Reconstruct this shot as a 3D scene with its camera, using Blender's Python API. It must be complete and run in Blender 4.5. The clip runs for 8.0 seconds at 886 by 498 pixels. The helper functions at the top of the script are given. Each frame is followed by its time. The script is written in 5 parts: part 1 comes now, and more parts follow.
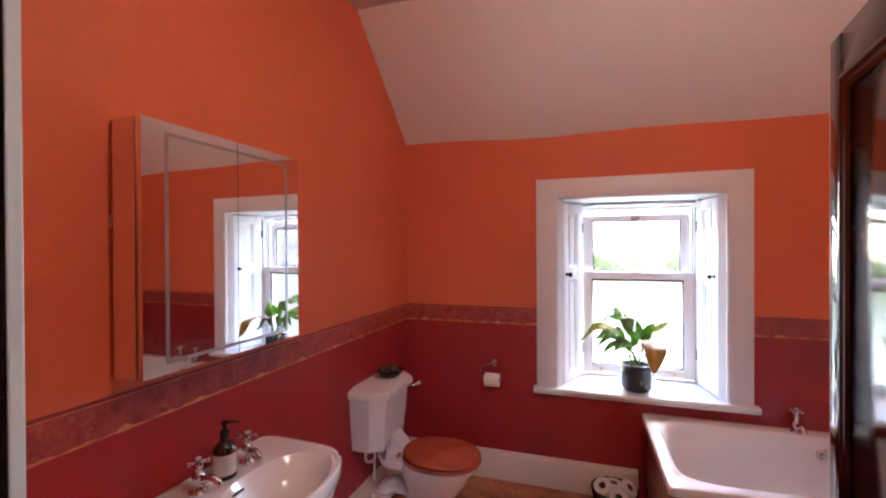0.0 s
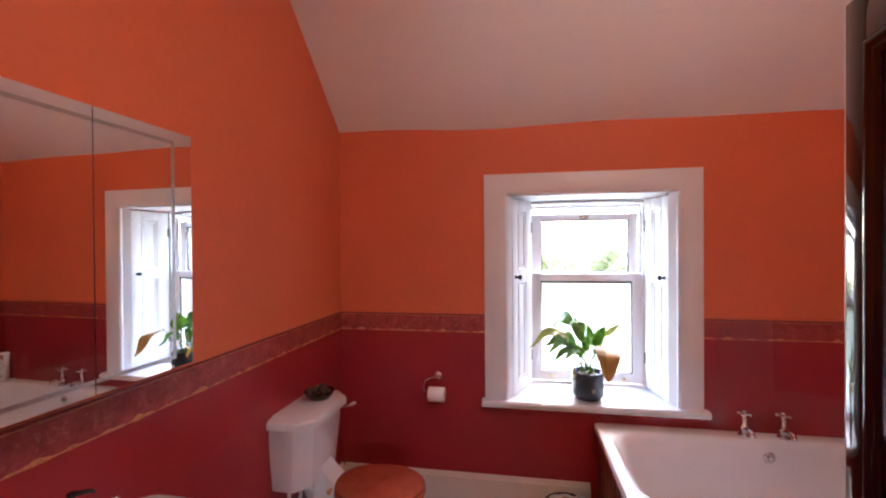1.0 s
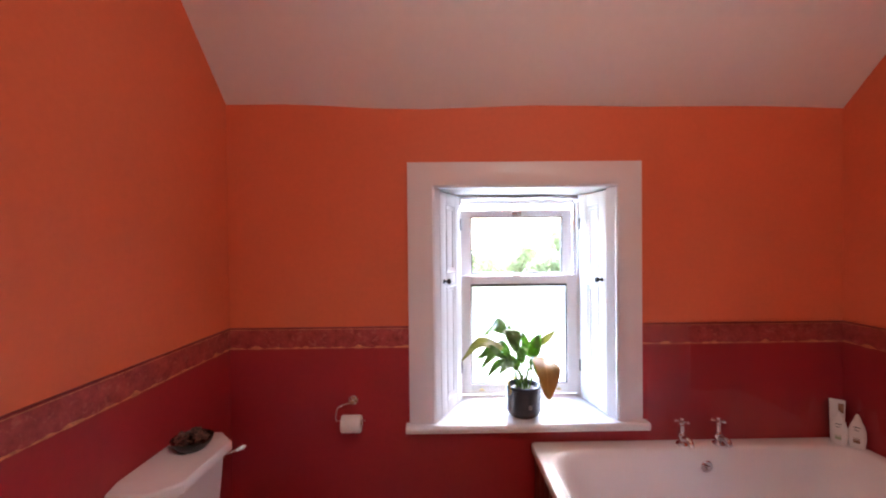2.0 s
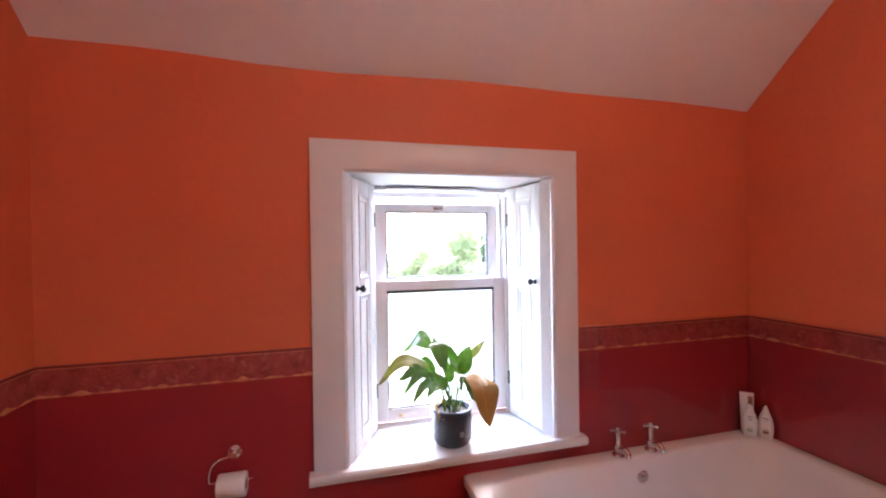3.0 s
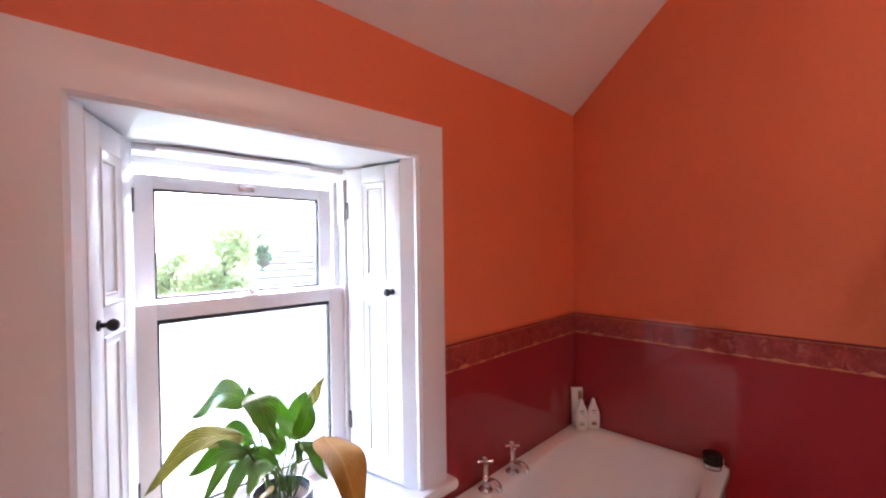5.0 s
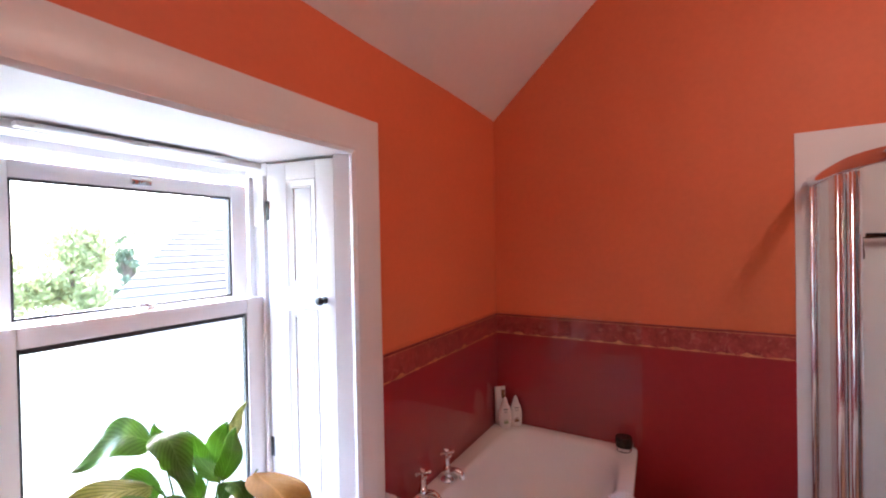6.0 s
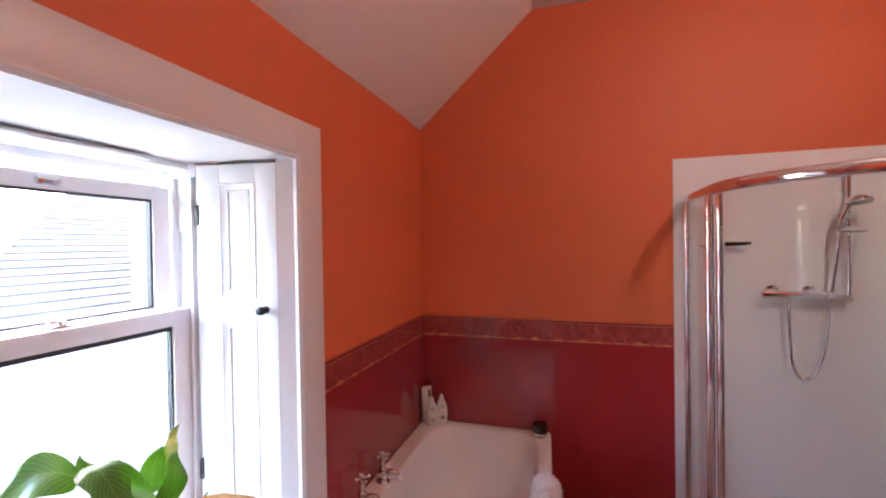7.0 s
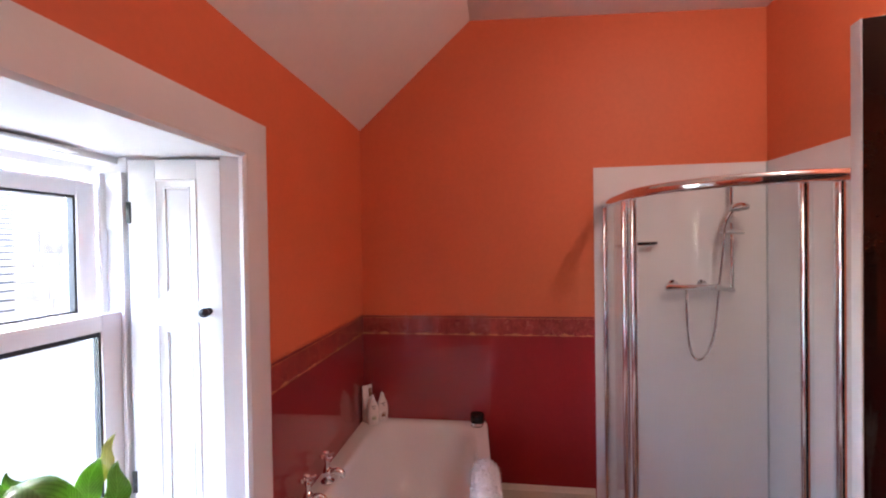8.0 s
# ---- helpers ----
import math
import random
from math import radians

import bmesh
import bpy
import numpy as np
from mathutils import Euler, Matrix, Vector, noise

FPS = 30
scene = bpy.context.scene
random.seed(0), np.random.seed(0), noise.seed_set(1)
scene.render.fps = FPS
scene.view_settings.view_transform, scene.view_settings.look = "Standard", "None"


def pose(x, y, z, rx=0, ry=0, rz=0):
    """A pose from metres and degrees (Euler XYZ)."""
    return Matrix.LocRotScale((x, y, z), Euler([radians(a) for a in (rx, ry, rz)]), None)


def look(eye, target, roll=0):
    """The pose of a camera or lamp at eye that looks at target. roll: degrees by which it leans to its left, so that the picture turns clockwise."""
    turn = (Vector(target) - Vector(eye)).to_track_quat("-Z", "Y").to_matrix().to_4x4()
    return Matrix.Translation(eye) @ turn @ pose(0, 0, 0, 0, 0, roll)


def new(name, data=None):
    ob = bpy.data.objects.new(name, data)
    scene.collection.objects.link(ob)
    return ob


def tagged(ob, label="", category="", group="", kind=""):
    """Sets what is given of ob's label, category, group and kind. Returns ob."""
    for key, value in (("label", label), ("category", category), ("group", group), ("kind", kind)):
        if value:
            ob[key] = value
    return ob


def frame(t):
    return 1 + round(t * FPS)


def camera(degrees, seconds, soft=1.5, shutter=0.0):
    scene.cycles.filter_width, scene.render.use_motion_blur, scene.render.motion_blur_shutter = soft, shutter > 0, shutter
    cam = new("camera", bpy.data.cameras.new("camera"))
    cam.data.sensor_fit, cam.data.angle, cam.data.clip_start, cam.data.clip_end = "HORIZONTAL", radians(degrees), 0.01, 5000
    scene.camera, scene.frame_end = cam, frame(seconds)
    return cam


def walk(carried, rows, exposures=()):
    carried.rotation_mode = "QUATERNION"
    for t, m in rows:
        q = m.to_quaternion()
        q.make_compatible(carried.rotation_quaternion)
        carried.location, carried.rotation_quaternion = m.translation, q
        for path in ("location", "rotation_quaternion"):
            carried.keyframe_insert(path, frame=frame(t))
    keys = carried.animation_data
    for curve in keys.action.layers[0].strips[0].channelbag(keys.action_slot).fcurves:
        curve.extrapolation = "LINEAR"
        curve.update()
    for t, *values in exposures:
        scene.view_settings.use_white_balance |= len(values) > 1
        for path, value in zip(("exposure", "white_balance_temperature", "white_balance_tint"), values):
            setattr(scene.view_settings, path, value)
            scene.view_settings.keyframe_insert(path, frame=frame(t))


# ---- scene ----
cam = camera(93.0, 8.0, soft=2.1)
PATH = [
    (0, (1.149, 0.091, 1.587), (0.533, 1.994, 1.575), -0.3),
    (0.5, (1.097, 0.209, 1.589), (0.602, 2.146, 1.579), -0.3),
    (1, (1.069, 0.373, 1.592), (0.727, 2.343, 1.578), -0.4),
    (1.5, (1.061, 0.558, 1.608), (0.878, 2.55, 1.582), -0.5),
    (3, (0.95, 1.167, 1.575), (1.472, 3.097, 1.563), -0.8),
    (3.5, (0.932, 1.352, 1.581), (1.69, 3.203, 1.563), -0.8),
    (4, (0.939, 1.517, 1.581), (1.933, 3.252, 1.557), -0.7),
    (4.5, (0.945, 1.668, 1.571), (2.149, 3.265, 1.549), -0.8),
    (5, (0.946, 1.806, 1.573), (2.358, 3.221, 1.549), -0.8),
    (6.5, (0.851, 2.042, 1.584), (2.676, 2.86, 1.565), -1.1),
    (7, (0.784, 2.095, 1.602), (2.691, 2.696, 1.58), -0.9),
    (7.5, (0.738, 2.13, 1.603), (2.693, 2.551, 1.58), -1.0),
    (8, (0.701, 2.15, 1.599), (2.682, 2.418, 1.575), -0.9),
]
walk(cam, [(t, look(eye, target, roll)) for t, eye, target, roll in PATH], [(0.0, 0.03, 6300, 15), (3.5, 0.05, 6300, 15), (5.0, 0.10, 6300, 15), (8.0, 0.08, 6300, 15)])

# ---- world and lights ----
SKY, LAMP = 5.5, 5.9
world = bpy.data.worlds.new("overcast sky")
scene.world = world
world.use_nodes = True
wn = world.node_tree
sky = wn.nodes.new("ShaderNodeTexSky")
sky.sky_type, sky.sun_disc = "NISHITA", False
sky.sun_elevation, sky.sun_rotation, sky.dust_density = radians(55), radians(20), 2.0
wn.links.new(sky.outputs["Color"], wn.nodes["Background"].inputs["Color"])
wn.nodes["Background"].inputs["Strength"].default_value = SKY
sun_data = bpy.data.lights.new("sun", "SUN")
sun_data.energy, sun_data.angle, sun_data.color = 0.6, radians(12), (1.0, 0.96, 0.9)
sun = new("sun", sun_data)
sun.matrix_world = look((0, 0, 0), (-0.196, -0.539, -0.819))

# ---- the room's lines ----
WEST, EAST, NORTH, SOUTH, SHOWER_WALL = -0.075, 3.22, 3.0, 0.30, 0.695
FLOOR = -0.035
EAVE = 2.315
DADO, BORDER = 1.16, 1.052
RIM = 0.535


# the west wall stands a little out of square
TURN_WEST = pose(-0.075, 3.0, 0) @ pose(0, 0, 0, 0, 0, -1.6) @ pose(0.075, -3.0, 0)


# ---- mesh helpers ----
def box(bm, x0, x1, y0, y1, z0, z1, bevel=0.0, m=None):
    before = set(bm.verts)
    made = bmesh.ops.create_cube(bm, size=1.0, matrix=Matrix.Translation(((x0 + x1) / 2, (y0 + y1) / 2, (z0 + z1) / 2)) @ Matrix.Diagonal((abs(x1 - x0), abs(y1 - y0), abs(z1 - z0), 1)))
    if bevel:
        edges = list({e for v in made["verts"] for e in v.link_edges})
        bmesh.ops.bevel(bm, geom=edges, offset=bevel, segments=2, profile=0.5, affect="EDGES")
    if m:
        bmesh.ops.transform(bm, matrix=m, verts=[v for v in bm.verts if v not in before])
    return bm


def loft(bm, loops, close=True, cap0=False, cap1=False):
    rings = [[bm.verts.new(p) for p in ring] for ring in loops]
    n = len(rings[0])
    for a, b in zip(rings, rings[1:]):
        for i in range(n if close else n - 1):
            j = (i + 1) % n
            bm.faces.new((a[i], a[j], b[j], b[i]))
    if cap0:
        bm.faces.new(list(reversed(rings[0])))
    if cap1:
        bm.faces.new(rings[-1])
    return rings


def tube(bm, points, radii, seg=12, caps=True):
    """A round bar along points; radii is one number or one for each point."""
    pts = [Vector(p) for p in points]
    if not isinstance(radii, (list, tuple)):
        radii = [radii] * len(pts)
    ref = Vector((0.31, 0.47, 0.83))
    loops = []
    for i, p in enumerate(pts):
        d = (pts[min(i + 1, len(pts) - 1)] - pts[max(i - 1, 0)]).normalized()
        u = d.cross(ref).normalized() if i == 0 else (u - d * u.dot(d)).normalized()
        w = d.cross(u)
        loops.append([p + radii[i] * (math.cos(2 * math.pi * k / seg) * u + math.sin(2 * math.pi * k / seg) * w) for k in range(seg)])
    loft(bm, loops, cap0=caps, cap1=caps)
    return bm


def lathe(bm, profile, at=(0, 0, 0), seg=32, axis="z", cap0=True, cap1=True):
    """profile: (radius, height) pairs turned round an axis through at."""
    loops = []
    for r, h in profile:
        ring = []
        for k in range(seg):
            a, b = r * math.cos(2 * math.pi * k / seg), r * math.sin(2 * math.pi * k / seg)
            p = {"z": (a, b, h), "x": (h, a, b), "y": (b, h, a)}[axis]
            ring.append(Vector(at) + Vector(p))
        loops.append(ring)
    loft(bm, loops, cap0=cap0, cap1=cap1)
    return bm


def sweep(points, steps=10):
    """A smooth line through the points (Catmull-Rom)."""
    p = [Vector(q) for q in points]
    p = [2 * p[0] - p[1], *p, 2 * p[-1] - p[-2]]
    out = []
    for i in range(1, len(p) - 2):
        for k in range(steps):
            t = k / steps
            out.append(0.5 * (2 * p[i] + (p[i + 1] - p[i - 1]) * t + (2 * p[i - 1] - 5 * p[i] + 4 * p[i + 1] - p[i + 2]) * t * t + (3 * p[i] - p[i - 1] - 3 * p[i + 1] + p[i + 2]) * t ** 3))
    out.append(p[-2])
    return out


def oval(cx, cy, a, b, z, n, count=64, a2=None):
    """A ring of points, from an ellipse (n 2) to nearly a rectangle (n 20); a2: half-length on the +x side."""
    ring = []
    for k in range(count):
        t = 2 * math.pi * (k + 0.5) / count
        c, s = math.cos(t), math.sin(t)
        ax = a2 if (a2 and c > 0) else a
        ring.append(Vector((cx + ax * math.copysign(abs(c) ** (2 / n), c), cy + b * math.copysign(abs(s) ** (2 / n), s), z)))
    return ring


def part(name, bm, material, parent=None, label="", smooth=True):
    bmesh.ops.recalc_face_normals(bm, faces=bm.faces)
    mesh = bpy.data.meshes.new(name)
    bm.to_mesh(mesh)
    bm.free()
    mesh.materials.append(material)
    if smooth:
        mesh.shade_smooth()
        mesh.set_sharp_from_angle(angle=radians(38))
    ob = new(name, mesh)
    if parent:
        ob.parent = parent
        ob.matrix_parent_inverse = parent.matrix_world.inverted()
    if label:
        ob["label"] = label
    return ob


def thing(name, at, label, category, group=""):
    ob = new(name)
    ob.location = at
    ob.matrix_world = Matrix.Translation(at)
    ob.empty_display_size = 0.05
    bpy.context.view_layer.update()
    return tagged(ob, label, category, group)


def setting(name, bm, material, label, category, smooth=False):
    return tagged(part(name, bm, material, None, "", smooth), label, category, kind="structure")


def turned(ob):
    """Sets a thing built along the west wall square to that wall."""
    bpy.context.view_layer.update()
    ob.matrix_world = TURN_WEST @ ob.matrix_world
    return ob


# ---- materials ----
def material(name, color, rough=0.5, metal=0.0, vary=0.0, scale=3.0, fine=60.0, bump=0.0, bump_scale=120.0, second=None, spec=0.5, coat=0.0, rough_vary=0.0):
    m = bpy.data.materials.new(name)
    m.use_nodes = True
    nt = m.node_tree
    b = nt.nodes["Principled BSDF"]
    b.inputs["Base Color"].default_value = (*color, 1)
    b.inputs["Roughness"].default_value = rough
    b.inputs["Metallic"].default_value = metal
    b.inputs["Specular IOR Level"].default_value = spec
    b.inputs["Coat Weight"].default_value = coat
    geo = nt.nodes.new("ShaderNodeNewGeometry")

    def noise_node(sc, detail):
        n = nt.nodes.new("ShaderNodeTexNoise")
        n.inputs["Scale"].default_value, n.inputs["Detail"].default_value = sc, detail
        nt.links.new(geo.outputs["Position"], n.inputs["Vector"])
        return n

    if vary or second:
        big, small = noise_node(scale, 5), noise_node(fine, 4)
        add = nt.nodes.new("ShaderNodeMath")
        add.operation = "MULTIPLY_ADD"
        nt.links.new(small.outputs["Fac"], add.inputs[0])
        add.inputs[1].default_value = 0.5
        nt.links.new(big.outputs["Fac"], add.inputs[2])
        ramp = nt.nodes.new("ShaderNodeMapRange")
        ramp.inputs["From Min"].default_value, ramp.inputs["From Max"].default_value = 0.5, 1.0
        nt.links.new(add.outputs[0], ramp.inputs["Value"])
        mix = nt.nodes.new("ShaderNodeMix")
        mix.data_type = "RGBA"
        mix.inputs[6].default_value = (*[c * (1 - vary) for c in color], 1)
        mix.inputs[7].default_value = (*(second or [min(1, c * (1 + vary)) for c in color]), 1)
        nt.links.new(ramp.outputs["Result"], mix.inputs["Factor"])
        nt.links.new(mix.outputs[2], b.inputs["Base Color"])
        if rough_vary:
            rr = nt.nodes.new("ShaderNodeMapRange")
            rr.inputs["To Min"].default_value, rr.inputs["To Max"].default_value = rough - rough_vary, rough + rough_vary
            nt.links.new(big.outputs["Fac"], rr.inputs["Value"])
            nt.links.new(rr.outputs["Result"], b.inputs["Roughness"])
    if bump:
        bn = nt.nodes.new("ShaderNodeBump")
        bn.inputs["Strength"].default_value, bn.inputs["Distance"].default_value = bump, 0.004
        nt.links.new(noise_node(bump_scale, 6).outputs["Fac"], bn.inputs["Height"])
        nt.links.new(bn.outputs["Normal"], b.inputs["Normal"])
    return m


def clear(name, tint, gloss_rough, blur=0.0, ior=1.45, bend=1.02):
    """Thin clear sheet: it lets light straight through and mirrors by Fresnel; blur: an obscured pane."""
    m = bpy.data.materials.new(name)
    m.use_nodes = True
    nt = m.node_tree
    nt.nodes.remove(nt.nodes["Principled BSDF"])
    out = nt.nodes["Material Output"]
    if blur:
        see = nt.nodes.new("ShaderNodeBsdfRefraction")
        see.inputs["Roughness"].default_value, see.inputs["IOR"].default_value = blur, bend
    else:
        see = nt.nodes.new("ShaderNodeBsdfTransparent")
    see.inputs["Color"].default_value = (*tint, 1)
    gloss = nt.nodes.new("ShaderNodeBsdfGlossy")
    gloss.inputs["Roughness"].default_value = gloss_rough
    weight = nt.nodes.new("ShaderNodeLayerWeight")
    weight.inputs["Blend"].default_value = 0.5
    power = nt.nodes.new("ShaderNodeMath")
    power.operation = "POWER"
    power.inputs[1].default_value = 5.0
    nt.links.new(weight.outputs["Facing"], power.inputs[0])
    fres = nt.nodes.new("ShaderNodeMath")
    fres.operation = "MULTIPLY_ADD"
    f0 = ((ior - 1) / (ior + 1)) ** 2
    fres.inputs[1].default_value, fres.inputs[2].default_value = 0.9 - f0, f0
    nt.links.new(power.outputs[0], fres.inputs[0])
    mix = nt.nodes.new("ShaderNodeMixShader")
    nt.links.new(fres.outputs[0], mix.inputs[0])
    nt.links.new(see.outputs[0], mix.inputs[1])
    nt.links.new(gloss.outputs[0], mix.inputs[2])
    nt.links.new(mix.outputs[0], out.inputs["Surface"])
    return m


ORANGE = material("orange emulsion", (0.67, 0.148, 0.058), 0.55, vary=0.06, scale=1.3, fine=40, bump=0.12, bump_scale=90, spec=0.35)
RED = material("deep red washable wallcovering", (0.34, 0.022, 0.026), 0.34, vary=0.10, scale=1.7, fine=35, bump=0.08, bump_scale=140, spec=0.4, rough_vary=0.05)
BORDER_RED = material("mottled red paper border", (0.30, 0.024, 0.025), 0.42, vary=0.25, scale=18, fine=60, second=(0.46, 0.075, 0.058), bump=0.05)


def flecked(m, fleck, scale, low, high, most):
    """Adds a printed sprig pattern of pale flecks to a plain paper."""
    nt = m.node_tree
    b = nt.nodes["Principled BSDF"]
    old = b.inputs["Base Color"].links[0].from_socket
    geo = nt.nodes.new("ShaderNodeNewGeometry")
    n = nt.nodes.new("ShaderNodeTexNoise")
    n.inputs["Scale"].default_value, n.inputs["Detail"].default_value, n.inputs["Distortion"].default_value = scale, 3, 1.6
    nt.links.new(geo.outputs["Position"], n.inputs["Vector"])
    r = nt.nodes.new("ShaderNodeMapRange")
    r.inputs["From Min"].default_value, r.inputs["From Max"].default_value, r.inputs["To Max"].default_value = low, high, most
    nt.links.new(n.outputs["Fac"], r.inputs["Value"])
    mix = nt.nodes.new("ShaderNodeMix")
    mix.data_type = "RGBA"
    nt.links.new(r.outputs["Result"], mix.inputs["Factor"])
    nt.links.new(old, mix.inputs[6])
    mix.inputs[7].default_value = (*fleck, 1)
    nt.links.new(mix.outputs[2], b.inputs["Base Color"])


flecked(BORDER_RED, (0.52, 0.17, 0.12), 26, 0.56, 0.70, 0.6)
BRASS = material("pale brass", (0.62, 0.50, 0.24), 0.3, metal=0.7, vary=0.1, scale=40)
GOLD = material("dull gold printed edge", (0.62, 0.25, 0.11), 0.5, vary=0.3, scale=30, fine=120)
LINE_RED = material("dark red printed line", (0.22, 0.02, 0.02), 0.45, vary=0.15, scale=30)
CEIL = material("white ceiling emulsion", (0.80, 0.76, 0.73), 0.75, vary=0.03, scale=1.1, fine=30, bump=0.25, bump_scale=45, spec=0.3)
GLOSS_WHITE = material("white satin wood paint", (0.74, 0.725, 0.73), 0.34, vary=0.025, scale=4, fine=70, bump=0.015, bump_scale=25)
CREAM = material("cream gloss wood paint", (0.76, 0.66, 0.55), 0.3, vary=0.04, scale=4, fine=60, bump=0.05)
UPVC = material("white plastic window frame", (0.86, 0.85, 0.86), 0.28, vary=0.02, scale=5)
CERAMIC = material("white glazed ceramic", (0.80, 0.77, 0.76), 0.08, vary=0.015, scale=3, coat=0.3)
ENAMEL = material("white bath enamel", (0.80, 0.76, 0.74), 0.12, vary=0.02, scale=2.5, coat=0.3)
CHROME = material("polished chrome", (0.74, 0.74, 0.76), 0.08, metal=1.0, vary=0.03, scale=20)
SILVER = material("bright polished aluminium", (0.86, 0.86, 0.88), 0.09, metal=0.95, vary=0.03, scale=30)
BLACK_IRON = material("black painted iron", (0.012, 0.012, 0.014), 0.35, vary=0.2, scale=40, bump=0.1)
RUBBER = material("black rubber gasket", (0.012, 0.013, 0.018), 0.5, vary=0.1, scale=40)
DOOR_BLACK = material("dark stained varnished wood", (0.016, 0.007, 0.005), 0.07, vary=0.35, scale=6, fine=90, bump=0.03, spec=0.4, rough_vary=0.02)
SEAT_WOOD = material("red brown varnished pine", (0.385, 0.072, 0.034), 0.22, vary=0.22, scale=9, fine=120, coat=0.4)
PANEL_WOOD = material("red brown painted boards", (0.17, 0.032, 0.018), 0.4, vary=0.2, scale=7, fine=90, bump=0.08)
LINO = material("terracotta mottled floor", (0.30, 0.095, 0.035), 0.42, vary=0.35, scale=7, fine=45, second=(0.62, 0.26, 0.11), bump=0.06)
SHOWER_WHITE = material("satin white shower panel", (0.81, 0.76, 0.755), 0.22, vary=0.02, scale=2, fine=25)
PAPER = material("white tissue paper", (0.82, 0.79, 0.76), 0.9, vary=0.03, scale=40, bump=0.3, bump_scale=150)
CARD = material("brown card tube", (0.33, 0.19, 0.1), 0.85, vary=0.1, scale=40)
TOWEL_MAT = material("white terry cotton", (0.82, 0.77, 0.76), 0.95, vary=0.05, scale=60, fine=300, bump=0.9, bump_scale=260)
BLACK_PLASTIC = material("black glossy plastic", (0.012, 0.011, 0.012), 0.2, vary=0.15, scale=30)
WHITE_PLASTIC = material("white bottle plastic", (0.78, 0.74, 0.70), 0.3, vary=0.03, scale=20)
LABEL_BROWN = material("brown printed label", (0.28, 0.14, 0.075), 0.4, vary=0.3, scale=60)
LABEL_GREEN = material("pale green printed label", (0.42, 0.50, 0.33), 0.4, vary=0.2, scale=60)
PRINT_DARK = material("dark printed lettering", (0.05, 0.05, 0.05), 0.5, vary=0.1)
AMBER = material("dark amber glass bottle", (0.03, 0.013, 0.007), 0.08, vary=0.15, scale=20, coat=0.3)
LABEL_WHITE = material("off white paper label", (0.66, 0.58, 0.50), 0.6, vary=0.05, scale=40)
POT = material("slate grey glazed ceramic pot", (0.060, 0.074, 0.090), 0.22, vary=0.2, scale=14, fine=90, bump=0.05)
TRIM_GREY = material("pale grey plastic trim", (0.45, 0.46, 0.47), 0.35, vary=0.08, scale=30)
POT_IN = material("dark plastic pot lip", (0.030, 0.032, 0.036), 0.35, vary=0.08, scale=30)
SOIL = material("dark potting soil", (0.025, 0.017, 0.012), 0.95, vary=0.5, scale=50, fine=200, bump=0.9, bump_scale=150)
DISH = material("dark bronze glazed dish", (0.025, 0.015, 0.012), 0.2, vary=0.3, scale=30)
POTPOURRI = material("dried petals", (0.06, 0.022, 0.016), 0.7, vary=0.5, scale=60, second=(0.22, 0.10, 0.07))
SLATE = material("weathered grey roof slate", (0.112, 0.108, 0.106), 0.6, vary=0.15, scale=3, fine=20, bump=0.2, bump_scale=30, spec=0.05)
STONE = material("pale rubble stone wall", (0.175, 0.145, 0.120), 0.85, vary=0.40, scale=3.5, fine=16, bump=0.8, bump_scale=14, spec=0.05)
RENDER_MAT = material("pale roughcast render", (0.5, 0.48, 0.46), 0.9, vary=0.1, scale=3, fine=30, bump=0.6, bump_scale=60, spec=0.05)
GRASS = material("pale dry lawn and gravel", (0.36, 0.36, 0.28), 0.9, vary=0.3, scale=0.6, fine=14, bump=0.8, bump_scale=30, spec=0.05)
BARK = material("grey brown bark", (0.09, 0.065, 0.05), 0.9, vary=0.3, scale=8, fine=40, bump=0.6, bump_scale=30)
HALL = material("pale hall emulsion", (0.66, 0.60, 0.52), 0.6, vary=0.04, scale=1.5, fine=30, bump=0.1)
CARPET = material("beige hall carpet", (0.33, 0.26, 0.19), 0.95, vary=0.15, scale=5, fine=120, bump=0.5)
BULB = bpy.data.materials.new("lit bulb face")
BULB.use_nodes = True
BULB.node_tree.nodes["Principled BSDF"].inputs["Emission Color"].default_value = (1.0, 0.86, 0.68, 1)
BULB.node_tree.nodes["Principled BSDF"].inputs["Emission Strength"].default_value = 60.0
MIRROR = material("silvered mirror glass", (0.86, 0.87, 0.87), 0.015, metal=1.0)
FROST = material("sandblasted mirror band", (0.50, 0.50, 0.49), 0.28, metal=0.9, vary=0.04, scale=30)
GLASS = clear("clear window glass", (0.97, 0.985, 0.985), 0.01)
OBSCURE = clear("lightly obscured window glass", (0.95, 0.97, 0.97), 0.05, blur=0.62, bend=1.10)
SHOWER_GLASS = clear("clear shower glass", (0.96, 0.975, 0.975), 0.015, ior=1.24)
PERSPEX = clear("clear acrylic splashback", (0.985, 0.985, 0.985), 0.005, ior=1.37)


